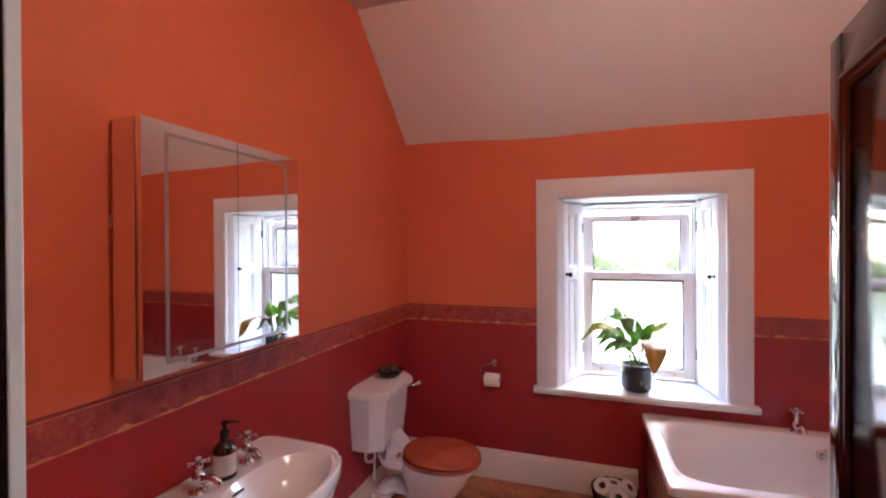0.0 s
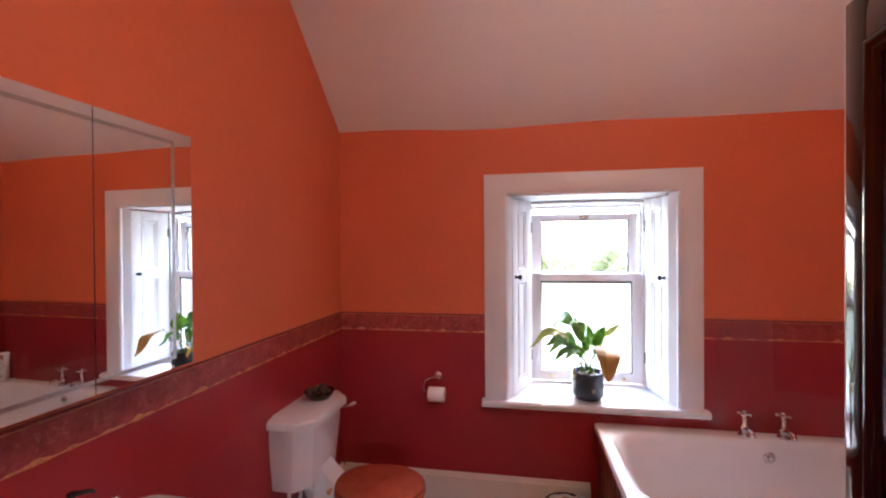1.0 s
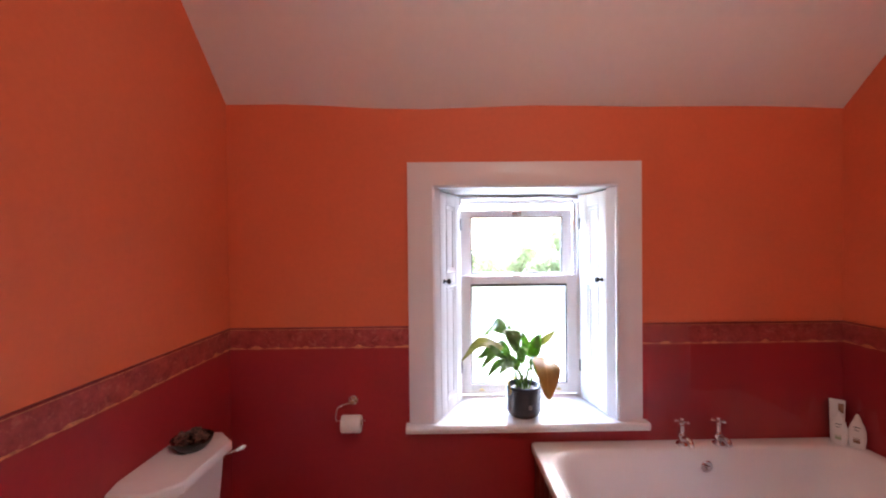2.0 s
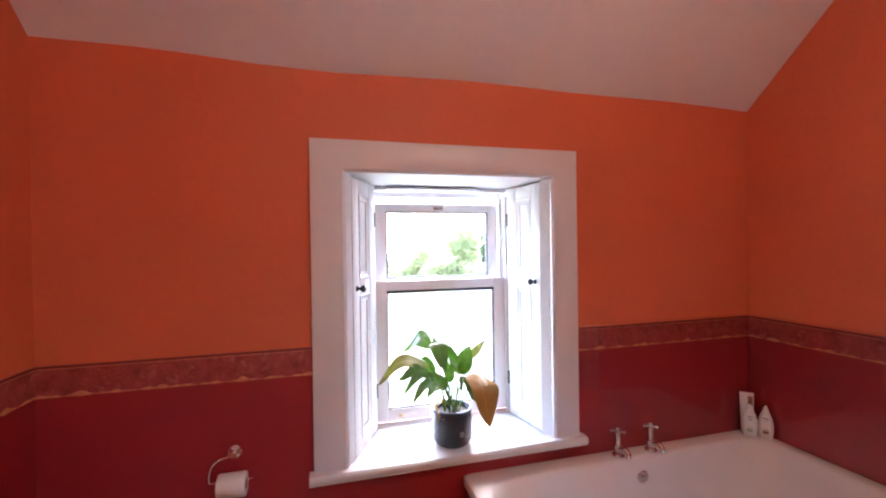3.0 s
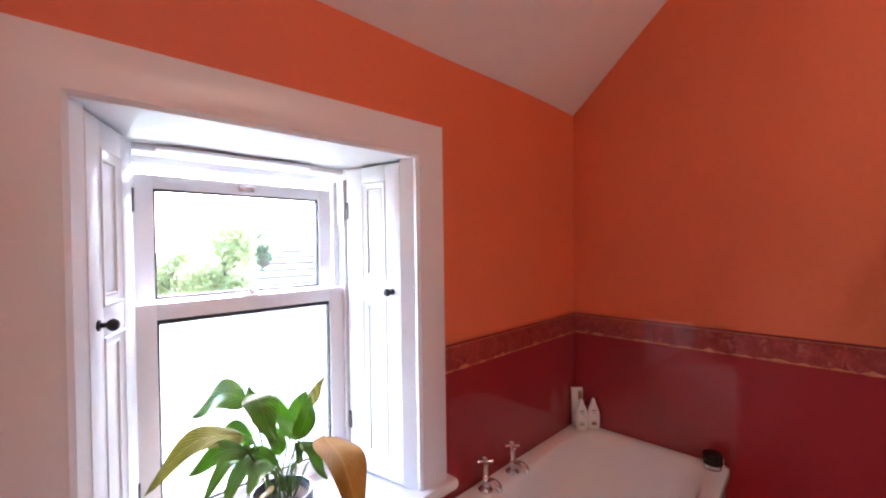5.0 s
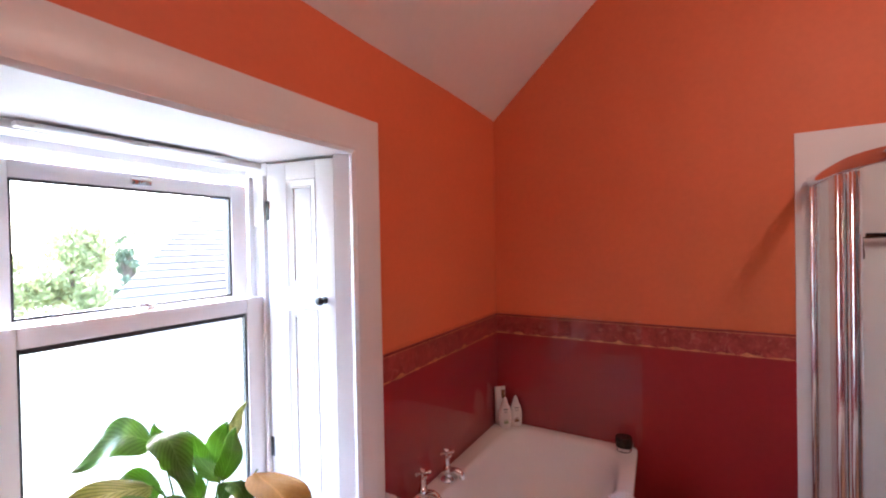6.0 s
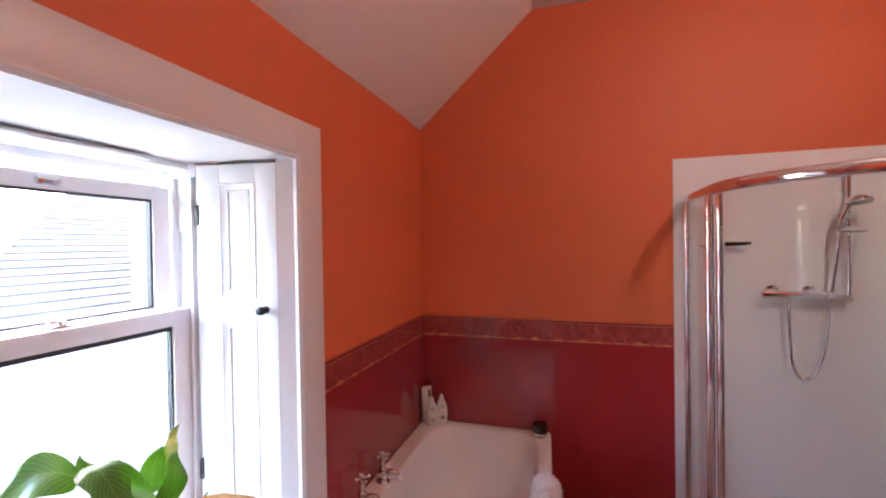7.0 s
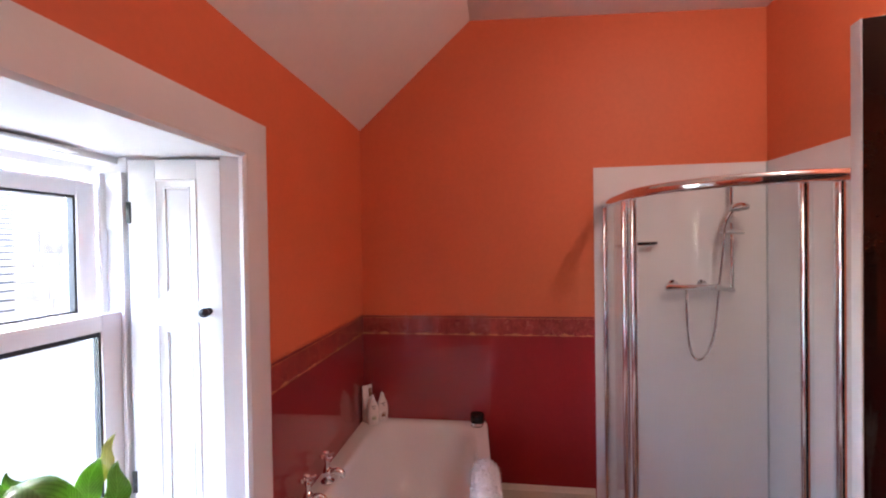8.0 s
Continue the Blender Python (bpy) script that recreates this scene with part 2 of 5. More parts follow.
def leaf_material(name, color, back, glow, rib=0.5):
    """Blade: darker ribs running out from the midrib, light shining through from behind."""
    m = material(name, color, 0.26, vary=0.25, scale=25, fine=160, second=back, bump=0.1, bump_scale=90)
    nt = m.node_tree
    b = nt.nodes["Principled BSDF"]
    uv = nt.nodes.new("ShaderNodeUVMap")
    sep = nt.nodes.new("ShaderNodeSeparateXYZ")
    nt.links.new(uv.outputs["UV"], sep.inputs[0])

    def calc(op, x, y):
        n = nt.nodes.new("ShaderNodeMath")
        n.operation = op
        for k, v in enumerate((x, y)):
            if isinstance(v, (int, float)):
                n.inputs[k].default_value = v
            elif v is not None:
                nt.links.new(v, n.inputs[k])
        return n.outputs[0]
    off = calc("ABSOLUTE", sep.outputs[0], None)
    phase = calc("SUBTRACT", calc("MULTIPLY", sep.outputs[1], 75.0), calc("MULTIPLY", off, 26.0))
    wave = calc("MULTIPLY", calc("ADD", calc("SINE", phase, None), 1.0), 0.5)
    mid = calc("LESS_THAN", off, 0.05)
    shade = calc("MULTIPLY", calc("POWER", wave, 2.0), rib)
    old = b.inputs["Base Color"].links[0].from_socket
    mixc = nt.nodes.new("ShaderNodeMix")
    mixc.data_type = "RGBA"
    nt.links.new(shade, mixc.inputs["Factor"])
    nt.links.new(old, mixc.inputs[6])
    mixc.inputs[7].default_value = (*[0.45 * c for c in color], 1)
    mix2 = nt.nodes.new("ShaderNodeMix")
    mix2.data_type = "RGBA"
    nt.links.new(calc("MULTIPLY", mid, 0.5), mix2.inputs["Factor"])
    nt.links.new(mixc.outputs[2], mix2.inputs[6])
    mix2.inputs[7].default_value = (*[min(1, 1.6 * c) for c in back], 1)
    nt.links.new(mix2.outputs[2], b.inputs["Base Color"])
    tr = nt.nodes.new("ShaderNodeBsdfTranslucent")
    gl = nt.nodes.new("ShaderNodeMix")
    gl.data_type = "RGBA"
    nt.links.new(shade, gl.inputs["Factor"])
    gl.inputs[6].default_value = (*glow, 1)
    gl.inputs[7].default_value = (*[0.6 * c for c in glow], 1)
    nt.links.new(gl.outputs[2], tr.inputs["Color"])
    mix = nt.nodes.new("ShaderNodeMixShader")
    mix.inputs[0].default_value = 0.5
    out = nt.nodes["Material Output"]
    nt.links.new(b.outputs[0], mix.inputs[1])
    nt.links.new(tr.outputs[0], mix.inputs[2])
    nt.links.new(mix.outputs[0], out.inputs["Surface"])
    return m


LEAF = leaf_material("glossy green leaf", (0.075, 0.140, 0.040), (0.16, 0.25, 0.085), (0.20, 0.36, 0.06))
LEAF_PALE = leaf_material("yellowing green leaf", (0.17, 0.19, 0.06), (0.46, 0.40, 0.20), (0.42, 0.42, 0.12), 0.85)
LEAF_GOLD = leaf_material("withered golden leaf", (0.36, 0.20, 0.06), (0.46, 0.28, 0.10), (0.44, 0.24, 0.05), 0.14)
STALK = leaf_material("green stalk", (0.07, 0.11, 0.03), (0.11, 0.16, 0.05), (0.12, 0.2, 0.04))
FOLIAGE = material("tree foliage", (0.17, 0.20, 0.085), 0.7, vary=0.25, scale=0.8, fine=6, second=(0.25, 0.27, 0.13), spec=0.1)


def sunlit(m, glow):
    """Thin leaves: part of the light comes through them."""
    nt = m.node_tree
    tr = nt.nodes.new("ShaderNodeBsdfTranslucent")
    tr.inputs["Color"].default_value = (*glow, 1)
    mix = nt.nodes.new("ShaderNodeMixShader")
    mix.inputs[0].default_value = 0.5
    nt.links.new(nt.nodes["Principled BSDF"].outputs[0], mix.inputs[1])
    nt.links.new(tr.outputs[0], mix.inputs[2])
    nt.links.new(mix.outputs[0], nt.nodes["Material Output"].inputs["Surface"])


sunlit(FOLIAGE, (0.42, 0.45, 0.24))
FOLIAGE_DARK = material("dark conifer foliage", (0.10, 0.13, 0.075), 0.8, vary=0.3, scale=0.8, fine=6, spec=0.1)


# ---- the large structure ----
def prism(bm, outline, axis, a, b):
    """A straight block with the given outline between a and b along x, y or z."""
    def at(p, h):
        return {"x": (h, p[0], p[1]), "y": (p[0], h, p[1]), "z": (p[0], p[1], h)}[axis]
    loft(bm, [[at(p, a) for p in outline], [at(p, b) for p in outline]], cap0=True, cap1=True)
    return bm


T = 0.28
CEIL_W, CEIL_E = 2.985, 2.925
bm = box(bmesh.new(), WEST - T, EAST + T, SOUTH - 0.12, NORTH + 0.5, FLOOR - 0.2, FLOOR)
setting("floor", bm, LINO, "terracotta mottled sheet floor", "floor")

bm = prism(bmesh.new(), [(SOUTH - 0.12, DADO), (NORTH + 0.02, DADO), (NORTH + 0.02, 2.335), (2.31, CEIL_W), (SOUTH - 0.12, 3.0)], "x", WEST - T, WEST)
turned(setting("wall_west", bm, ORANGE, "orange painted wall above a red dado", "wall"))
bm = prism(bmesh.new(), [(SOUTH - 0.12, DADO), (NORTH, DADO), (NORTH, 2.305), (2.31, CEIL_E), (SOUTH - 0.12, 2.86)], "x", EAST, EAST + T)
setting("wall_east", bm, ORANGE, "orange painted wall above a red dado", "wall")
bm = box(bmesh.new(), WEST - T, WEST, SOUTH - 0.12, NORTH + 0.02, FLOOR, DADO)
turned(setting("dado_west", bm, RED, "deep red dado wallcovering", "dado"))
bm = box(bmesh.new(), EAST, EAST + T, SOUTH - 0.12, NORTH, FLOOR, DADO)
setting("dado_east", bm, RED, "deep red dado wallcovering", "dado")

# north wall with the window opening
OX0, OX1, OZ0, OZ1 = 0.995, 2.005, 0.606, 1.905
Y1 = NORTH + 0.5
WX, EX = WEST - T, EAST + T
bm = prism(bmesh.new(), [(WX, DADO), (OX0, DADO), (OX0, OZ1), (OX1, OZ1), (OX1, DADO), (EX, DADO), (EX, EAVE + 0.03), (WX, EAVE + 0.03)], "y", NORTH, Y1)
setting("wall_north", bm, ORANGE, "orange painted wall round the window", "wall")
bm = prism(bmesh.new(), [(WX, FLOOR), (EX, FLOOR), (EX, DADO), (OX1, DADO), (OX1, OZ0), (OX0, OZ0), (OX0, DADO), (WX, DADO)], "y", NORTH, Y1)
setting("dado_north", bm, RED, "deep red dado wallcovering below the window", "dado")

# south side: the doorway, a thicker pier beside it, the wall behind the shower
bm = bmesh.new()
box(bm, WEST - 0.06, 0.72, SOUTH - 0.12, SOUTH, FLOOR, 3.0)
box(bm, 0.72, 1.60, SOUTH - 0.12, SOUTH, 2.11, 2.98)
box(bm, 1.60, 1.95, SOUTH - 0.12, 0.55, FLOOR, 2.96)
box(bm, 1.95, EAST, SOUTH - 0.12, SHOWER_WALL, FLOOR, 2.95)
setting("wall_south", bm, ORANGE, "orange painted wall with the doorway", "wall")

# ceiling: a slope over the window and a flat part
x0, x1 = WEST - 0.08, EAST + 0.02
cols = []
for i in range(13):
    f = i / 12
    x = x0 + (x1 - x0) * f
    sag = 0.008 * math.sin(5 * f * math.pi) + 0.006 * math.sin(11 * f + 1) + 0.012 * math.exp(-((f - 0.78) / 0.13) ** 2)
    eave = 2.338 - 0.03 * f + sag
    brk = CEIL_W + (CEIL_E - CEIL_W) * f + 0.5 * sag
    back = 3.0 - 0.14 * f
    cols.append([(x, NORTH + 0.06, eave - 0.052), (x, NORTH, eave), (x, 2.31, brk), (x, SHOWER_WALL, back), (x, SOUTH - 0.12, back)])
bm = bmesh.new()
lower = [[bm.verts.new(p) for p in c] for c in cols]
upper = [[bm.verts.new((p[0], p[1], p[2] + 0.16)) for p in c] for c in cols]
for a, b, c, d in zip(lower, lower[1:], upper, upper[1:]):
    for j in range(4):
        bm.faces.new((a[j], b[j], b[j + 1], a[j + 1]))
        bm.faces.new((c[j], c[j + 1], d[j + 1], d[j]))
    bm.faces.new((a[0], c[0], d[0], b[0]))
    bm.faces.new((a[4], b[4], d[4], c[4]))
for k in (0, 12):
    for j in range(4):
        bm.faces.new((lower[k][j], lower[k][j + 1], upper[k][j + 1], upper[k][j]))
setting("ceiling", bm, CEIL, "white painted ceiling sloping down over the window", "ceiling", True)


# paper border along the dado, with a scalloped gold lower edge
def border(name, p, q, inward):
    p, q, n = Vector(p), Vector(q), Vector(inward)
    run = (q - p).length
    d = (q - p) / run
    root = tagged(part(name, wall_strip(p, d, n, run, BORDER, DADO, 0.002, 0.0), BORDER_RED), "mottled red paper border with a gold scalloped edge", "wall border", kind="structure")
    part("gold_edge", wall_strip(p, d, n, run, BORDER - 0.003, BORDER + 0.003, 0.0035, 0.27), GOLD, root)
    part("gold_top_line", wall_strip(p, d, n, run, DADO - 0.010, DADO - 0.008, 0.0035, 0.0), GOLD, root)
    part("dark_top_line", wall_strip(p, d, n, run, DADO - 0.003, DADO + 0.003, 0.0045, 0.0), LINE_RED, root)
    return root


def wall_strip(p, d, n, run, z0, z1, proud, scallop):
    bm = bmesh.new()
    count = max(2, int(run / 0.009)) if scallop else 2
    loops = []
    for i in range(count + 1):
        s = run * i / count
        up = 0.0
        if scallop:
            u = (s / scallop) % 1.0
            up = 0.010 * max(0.0, 1 - abs(u - 0.5) / 0.10) ** 0.7 + 0.003 * math.sin(s * 57) + 0.002 * math.sin(s * 131)
        base = p + d * s
        loops.append([base + Vector((0, 0, z0 - 0.2 * up)), base + n * proud + Vector((0, 0, z0 - 0.2 * up)), base + n * proud + Vector((0, 0, z1 + up)), base + Vector((0, 0, z1 + up))])
    loft(bm, loops, cap0=True, cap1=True)
    return bm


turned(border("trim_border_west", (WEST, SOUTH, 0), (WEST, NORTH, 0), (1, 0, 0)))
border("trim_border_north_a", (WEST + 0.003, NORTH, 0), (0.884, NORTH, 0), (0, -1, 0))
border("trim_border_north_b", (2.118, NORTH, 0), (EAST - 0.003, NORTH, 0), (0, -1, 0))
border("trim_border_east", (EAST, NORTH, 0), (EAST, 1.612, 0), (-1, 0, 0))


# skirting with a moulded top
def skirting(name, p, q, inward):
    p, q, n = Vector(p), Vector(q), Vector(inward)
    prof = [(0, 0), (0.022, 0), (0.022, 0.155), (0.018, 0.165), (0.018, 0.172), (0.012, 0.178), (0.010, 0.192), (0.004, 0.2), (0, 0.2)]
    bm = bmesh.new()
    loft(bm, [[e + n * a + Vector((0, 0, FLOOR + h)) for a, h in prof] for e in (p, q)], cap0=True, cap1=True)
    return setting(name, bm, CREAM, "cream painted moulded skirting board", "skirting", True)


skirting("baseboard_north", (WEST + 0.023, NORTH, 0), (1.50, NORTH, 0), (0, -1, 0))
turned(skirting("baseboard_west", (WEST, SOUTH, 0), (WEST, NORTH, 0), (1, 0, 0)))
skirting("baseboard_east", (EAST, 1.62, 0), (EAST, 2.2, 0), (-1, 0, 0))

# unseen hall behind the doorway; its sky opening is added as fill light
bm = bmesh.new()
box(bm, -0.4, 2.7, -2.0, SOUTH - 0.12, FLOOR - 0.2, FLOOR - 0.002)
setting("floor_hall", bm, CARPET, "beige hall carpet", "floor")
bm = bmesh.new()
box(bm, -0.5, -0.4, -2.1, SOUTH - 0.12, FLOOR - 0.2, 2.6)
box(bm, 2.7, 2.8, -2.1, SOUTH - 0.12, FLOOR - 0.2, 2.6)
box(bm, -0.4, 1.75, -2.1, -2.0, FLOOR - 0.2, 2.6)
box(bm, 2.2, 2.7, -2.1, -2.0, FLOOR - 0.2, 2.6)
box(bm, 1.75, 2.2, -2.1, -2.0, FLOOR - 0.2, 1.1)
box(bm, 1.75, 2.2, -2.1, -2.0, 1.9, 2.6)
setting("wall_hall", bm, HALL, "plain pale hall wall with an opening added for fill daylight", "wall")
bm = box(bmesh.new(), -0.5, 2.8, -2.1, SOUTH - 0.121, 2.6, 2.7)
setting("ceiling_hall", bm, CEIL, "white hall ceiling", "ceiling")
bm = box(bmesh.new(), -0.5, 3.6, -2.1, NORTH + 0.5, -3.2, FLOOR - 0.2)
setting("wall_lower_storey", bm, RENDER_MAT, "roughcast lower storey of the house", "wall")

# door lining: dark frame, white edge on the room side
bm = bmesh.new()
box(bm, 0.72, 0.736, SOUTH - 0.12, SOUTH - 0.0085, FLOOR, 2.095)
box(bm, 1.585, 1.60, SOUTH - 0.12, SOUTH, FLOOR, 2.095)
box(bm, 0.72, 1.60, SOUTH - 0.12, SOUTH, 2.095, 2.11)
setting("door_frame_1", bm, DOOR_BLACK, "dark stained wooden door frame", "door frame")
bm = bmesh.new()
box(bm, 0.64, 0.7355, SOUTH - 0.008, SOUTH + 0.0038, FLOOR, 2.12, 0.002)
setting("trim_door", bm, GLOSS_WHITE, "white painted architrave beside the doorway", "trim")


# ---- the open door ----
def door():
    hinge, tip, thick = Vector((1.638, 0.565, 0)), Vector((1.770, 1.361, 0)), 0.036
    ang = math.degrees(math.atan2(tip.y - hinge.y, tip.x - hinge.x))
    w = (tip - hinge).length
    m = pose(hinge.x, hinge.y, FLOOR + 0.008, 0, 0, ang)
    root = thing("door", (hinge.x, hinge.y, FLOOR + 0.008), "dark stained panelled door standing open into the room", "door")
    top = 2.067 - FLOOR

    def slab(name, boxes, mat, label="", bev=0.002, parent=None):
        bm = bmesh.new()
        for b in boxes:
            box(bm, *b, bev)
        bmesh.ops.transform(bm, matrix=m, verts=bm.verts)
        return part(name, bm, mat, parent or root, label)

    # local x runs from hinge to tip, local +y is the face towards the west wall
    rails = [(0.0, 0.20), (0.80, 0.98), (top - 0.10, top)]
    for s in ((0, 0.07), (w - 0.07, w - 0.004)):
        slab("stile", [(s[0], s[1], 0, thick, 0, top)], DOOR_BLACK)
    for r in rails:
        slab("rail", [(0.07, w - 0.07, 0.0005, thick - 0.0005, *r)], DOOR_BLACK)
    for a, b in ((0.20, 0.80), (0.98, top - 0.10)):
        p = slab("panel", [(0.07, w - 0.07, 0.012, thick - 0.006, a, b)], DOOR_BLACK)
        bm = bmesh.new()
        prof = [(0.0, thick), (0.004, thick + 0.004), (0.010, thick + 0.006), (0.016, thick + 0.004), (0.020, thick + 0.002), (0.028, thick + 0.001), (0.036, thick - 0.003), (0.042, thick - 0.0055)]
        loft(bm, [[(x, y, z) for x, z in ((0.066 + i, a - 0.004 + i), (w - 0.066 - i, a - 0.004 + i), (w - 0.066 - i, b + 0.004 - i), (0.066 + i, b + 0.004 - i))] for i, y in prof])
        bmesh.ops.transform(bm, matrix=m, verts=bm.verts)
        part("bolection_moulding", bm, DOOR_BLACK, p)
    slab("edge", [(w - 0.004, w, 0.0005, thick - 0.0005, 0, top)], GLOSS_WHITE, "white painted closing edge", 0.001)


door()


# ---- window ----
def window():
    # architrave and sill
    prof = [(0, 0), (0, 0.022), (0.012, 0.028), (0.10, 0.028), (0.112, 0.024), (0.122, 0.024), (0.134, 0.014), (0.134, 0)]
    bm = bmesh.new()
    xi0, xi1, zi, z0 = 1.018, 1.985, 1.896, 0.645

    def ring(side):
        out = []
        for a, h in prof:
            a = 0.134 - a
            al = a * 1.06
            out.append({0: (xi0 - al, NORTH - h, z0), 1: (xi0 - al, NORTH - h, zi + a), 2: (xi1 + a, NORTH - h, zi + a), 3: (xi1 + a, NORTH - h, z0)}[side])
        return out
    loft(bm, [ring(k) for k in range(4)], cap0=True, cap1=True)
    setting("trim_window", bm, GLOSS_WHITE, "wide white gloss architrave round the window", "trim", True)

    bm = bmesh.new()
    prof = [(2.945, 0.612), (2.940, 0.618), (2.938, 0.626), (2.940, 0.636), (2.948, 0.645), (3.40, 0.645), (3.40, 0.606), (2.945, 0.606)]
    loft(bm, [[(x, y, z) for y, z in prof] for x in (1.0, 2.0)], cap0=True, cap1=True)
    prof2 = [(2.945, 0.612), (2.940, 0.618), (2.938, 0.626), (2.940, 0.636), (2.948, 0.6445), (2.999, 0.6445), (2.999, 0.606), (2.945, 0.606)]
    loft(bm, [[(x, y, z) for y, z in prof2] for x in (0.858, 1.0)], cap0=True, cap1=True)
    loft(bm, [[(x, y, z) for y, z in prof2] for x in (2.0, 2.144)], cap0=True, cap1=True)
    setting("window_sill_1", bm, GLOSS_WHITE, "deep white painted window sill board", "window sill")

    # boarded reveals, splayed, and the soffit
    bm = bmesh.new()
    prism(bm, [(0.996, 2.999), (1.018, 2.999), (1.046, 3.036), (1.029, 3.043), (0.996, 3.043)], "z", 0.645, 1.896)
    prism(bm, [(0.9965, 3.0435), (1.003, 3.0435), (1.098, 3.345), (0.996, 3.345)], "z", 0.645, 1.879)
    prism(bm, [(2.004, 2.999), (1.985, 2.999), (1.9557, 3.0434), (1.977, 3.0465), (2.004, 3.0465)], "z", 0.645, 1.896)
    prism(bm, [(2.004, 3.047), (1.999, 3.047), (1.946, 3.345), (2.004, 3.345)], "z", 0.645, 1.879)
    box(bm, 0.996, 2.004, 2.999, 3.40, 1.896, 1.904)
    setting("window_reveal_1", bm, GLOSS_WHITE, "white painted boarded window reveal", "window reveal")

    # frame and two sashes
    fx0, fx1 = 1.085, 1.955
    bm = bmesh.new()
    for b in ((fx0, 1.155, 3.345, 3.50, 0.645, 1.896), (1.915, fx1, 3.345, 3.50, 0.645, 1.896), (1.155, 1.915, 3.470, 3.50, 1.849, 1.896), (1.155, 1.915, 3.375, 3.470, 1.874, 1.896), (1.155, 1.915, 3.41, 3.50, 0.645, 0.668),
              (1.155, 1.178, 3.345, 3.372, 0.645, 1.845), (1.155, 1.178, 3.418, 3.432, 0.668, 1.845), (1.897, 1.915, 3.345, 3.358, 0.645, 1.845), (1.893, 1.915, 3.418, 3.432, 0.668, 1.845),
              (1.906, 1.915, 3.36, 3.415, 1.66, 1.845), (1.155, 1.164, 3.36, 3.415, 1.66, 1.845)):
        box(bm, *b, 0.002)
    win = tagged(part("window_1", bm, UPVC), "white sliding sash window opened slightly at the top", "window", kind="structure")

    def sash(name, y, x0, x1, z0, z1, gx0, gx1, gz0, gz1, pane_mat, shade):
        bm = bmesh.new()
        for b in ((x0, gx0, y, y + 0.045, z0, z1), (gx1, x1, y, y + 0.045, z0, z1), (gx0, gx1, y + 0.0004, y + 0.0446, z0, gz0), (gx0, gx1, y + 0.0004, y + 0.0446, gz1, z1)):
            box(bm, *b, 0.003)
        s = part(name, bm, UPVC, win)
        bm = bmesh.new()
        g = 0.007
        for b in ((gx0, gx0 + g, y + 0.008, y + 0.03, gz0, gz1), (gx1 - g, gx1, y + 0.008, y + 0.03, gz0, gz1), (gx0 + g, gx1 - g, y + 0.008, y + 0.03, gz0, gz0 + g), (gx0 + g, gx1 - g, y + 0.004, y + 0.03, gz1 - shade, gz1)):
            box(bm, *b)
        part("gasket", bm, RUBBER, s, "black rubber glazing gasket")
        p = part("pane", box(bmesh.new(), gx0, gx1, y + 0.02, y + 0.024, gz0, gz1), pane_mat, s, "", False)
        p.visible_shadow = False
        return s
    # lower sash: top gasket doubled to paint in the dark gap under its rail
    low = sash("lower_sash", 3.362, 1.180, 1.905, 0.662, 1.398, 1.237, 1.837, 0.722, 1.346, OBSCURE, 0.014)
    up = sash("upper_sash", 3.435, 1.176, 1.892, 1.352, 1.812, 1.247, 1.832, 1.405, 1.766, GLASS, 0.007)
    # fittings
    bm = box(bmesh.new(), 1.24, 1.76, 3.340, 3.375, 1.876, 1.890, 0.004)
    box(bm, 1.27, 1.45, 3.333, 3.341, 1.878, 1.886, 0.002)
    box(bm, 1.52, 1.73, 3.333, 3.341, 1.878, 1.886, 0.002)
    part("trickle_vent", bm, UPVC, win)
    bm = box(bmesh.new(), 1.507, 1.563, 3.416, 3.4345, 1.776, 1.798, 0.004)
    box(bm, 1.525, 1.545, 3.408, 3.4165, 1.780, 1.792, 0.003)
    part("sash_catch", bm, CHROME, win)
    bm = box(bmesh.new(), 1.50, 1.57, 3.372, 3.40, 1.3985, 1.406, 0.003)
    tube(bm, [(1.535, 3.386, 1.404), (1.535, 3.386, 1.418)], [0.014, 0.009], 12)
    tube(bm, [(1.535, 3.386, 1.414), (1.50, 3.380, 1.417)], 0.005, 8)
    part("sash_lock", bm, SILVER, win)
    for x in (1.30, 1.78):
        bm = box(bmesh.new(), x - 0.016, x + 0.016, 3.352, 3.3615, 0.684, 0.691, 0.002)
        lathe(bm, [(0.006, 0), (0.008, 0.005), (0.004, 0.009)], (x, 3.355, 0.691), 12)
        part("sash_lift", bm, BRASS, win, "small brass sash lift")


window()


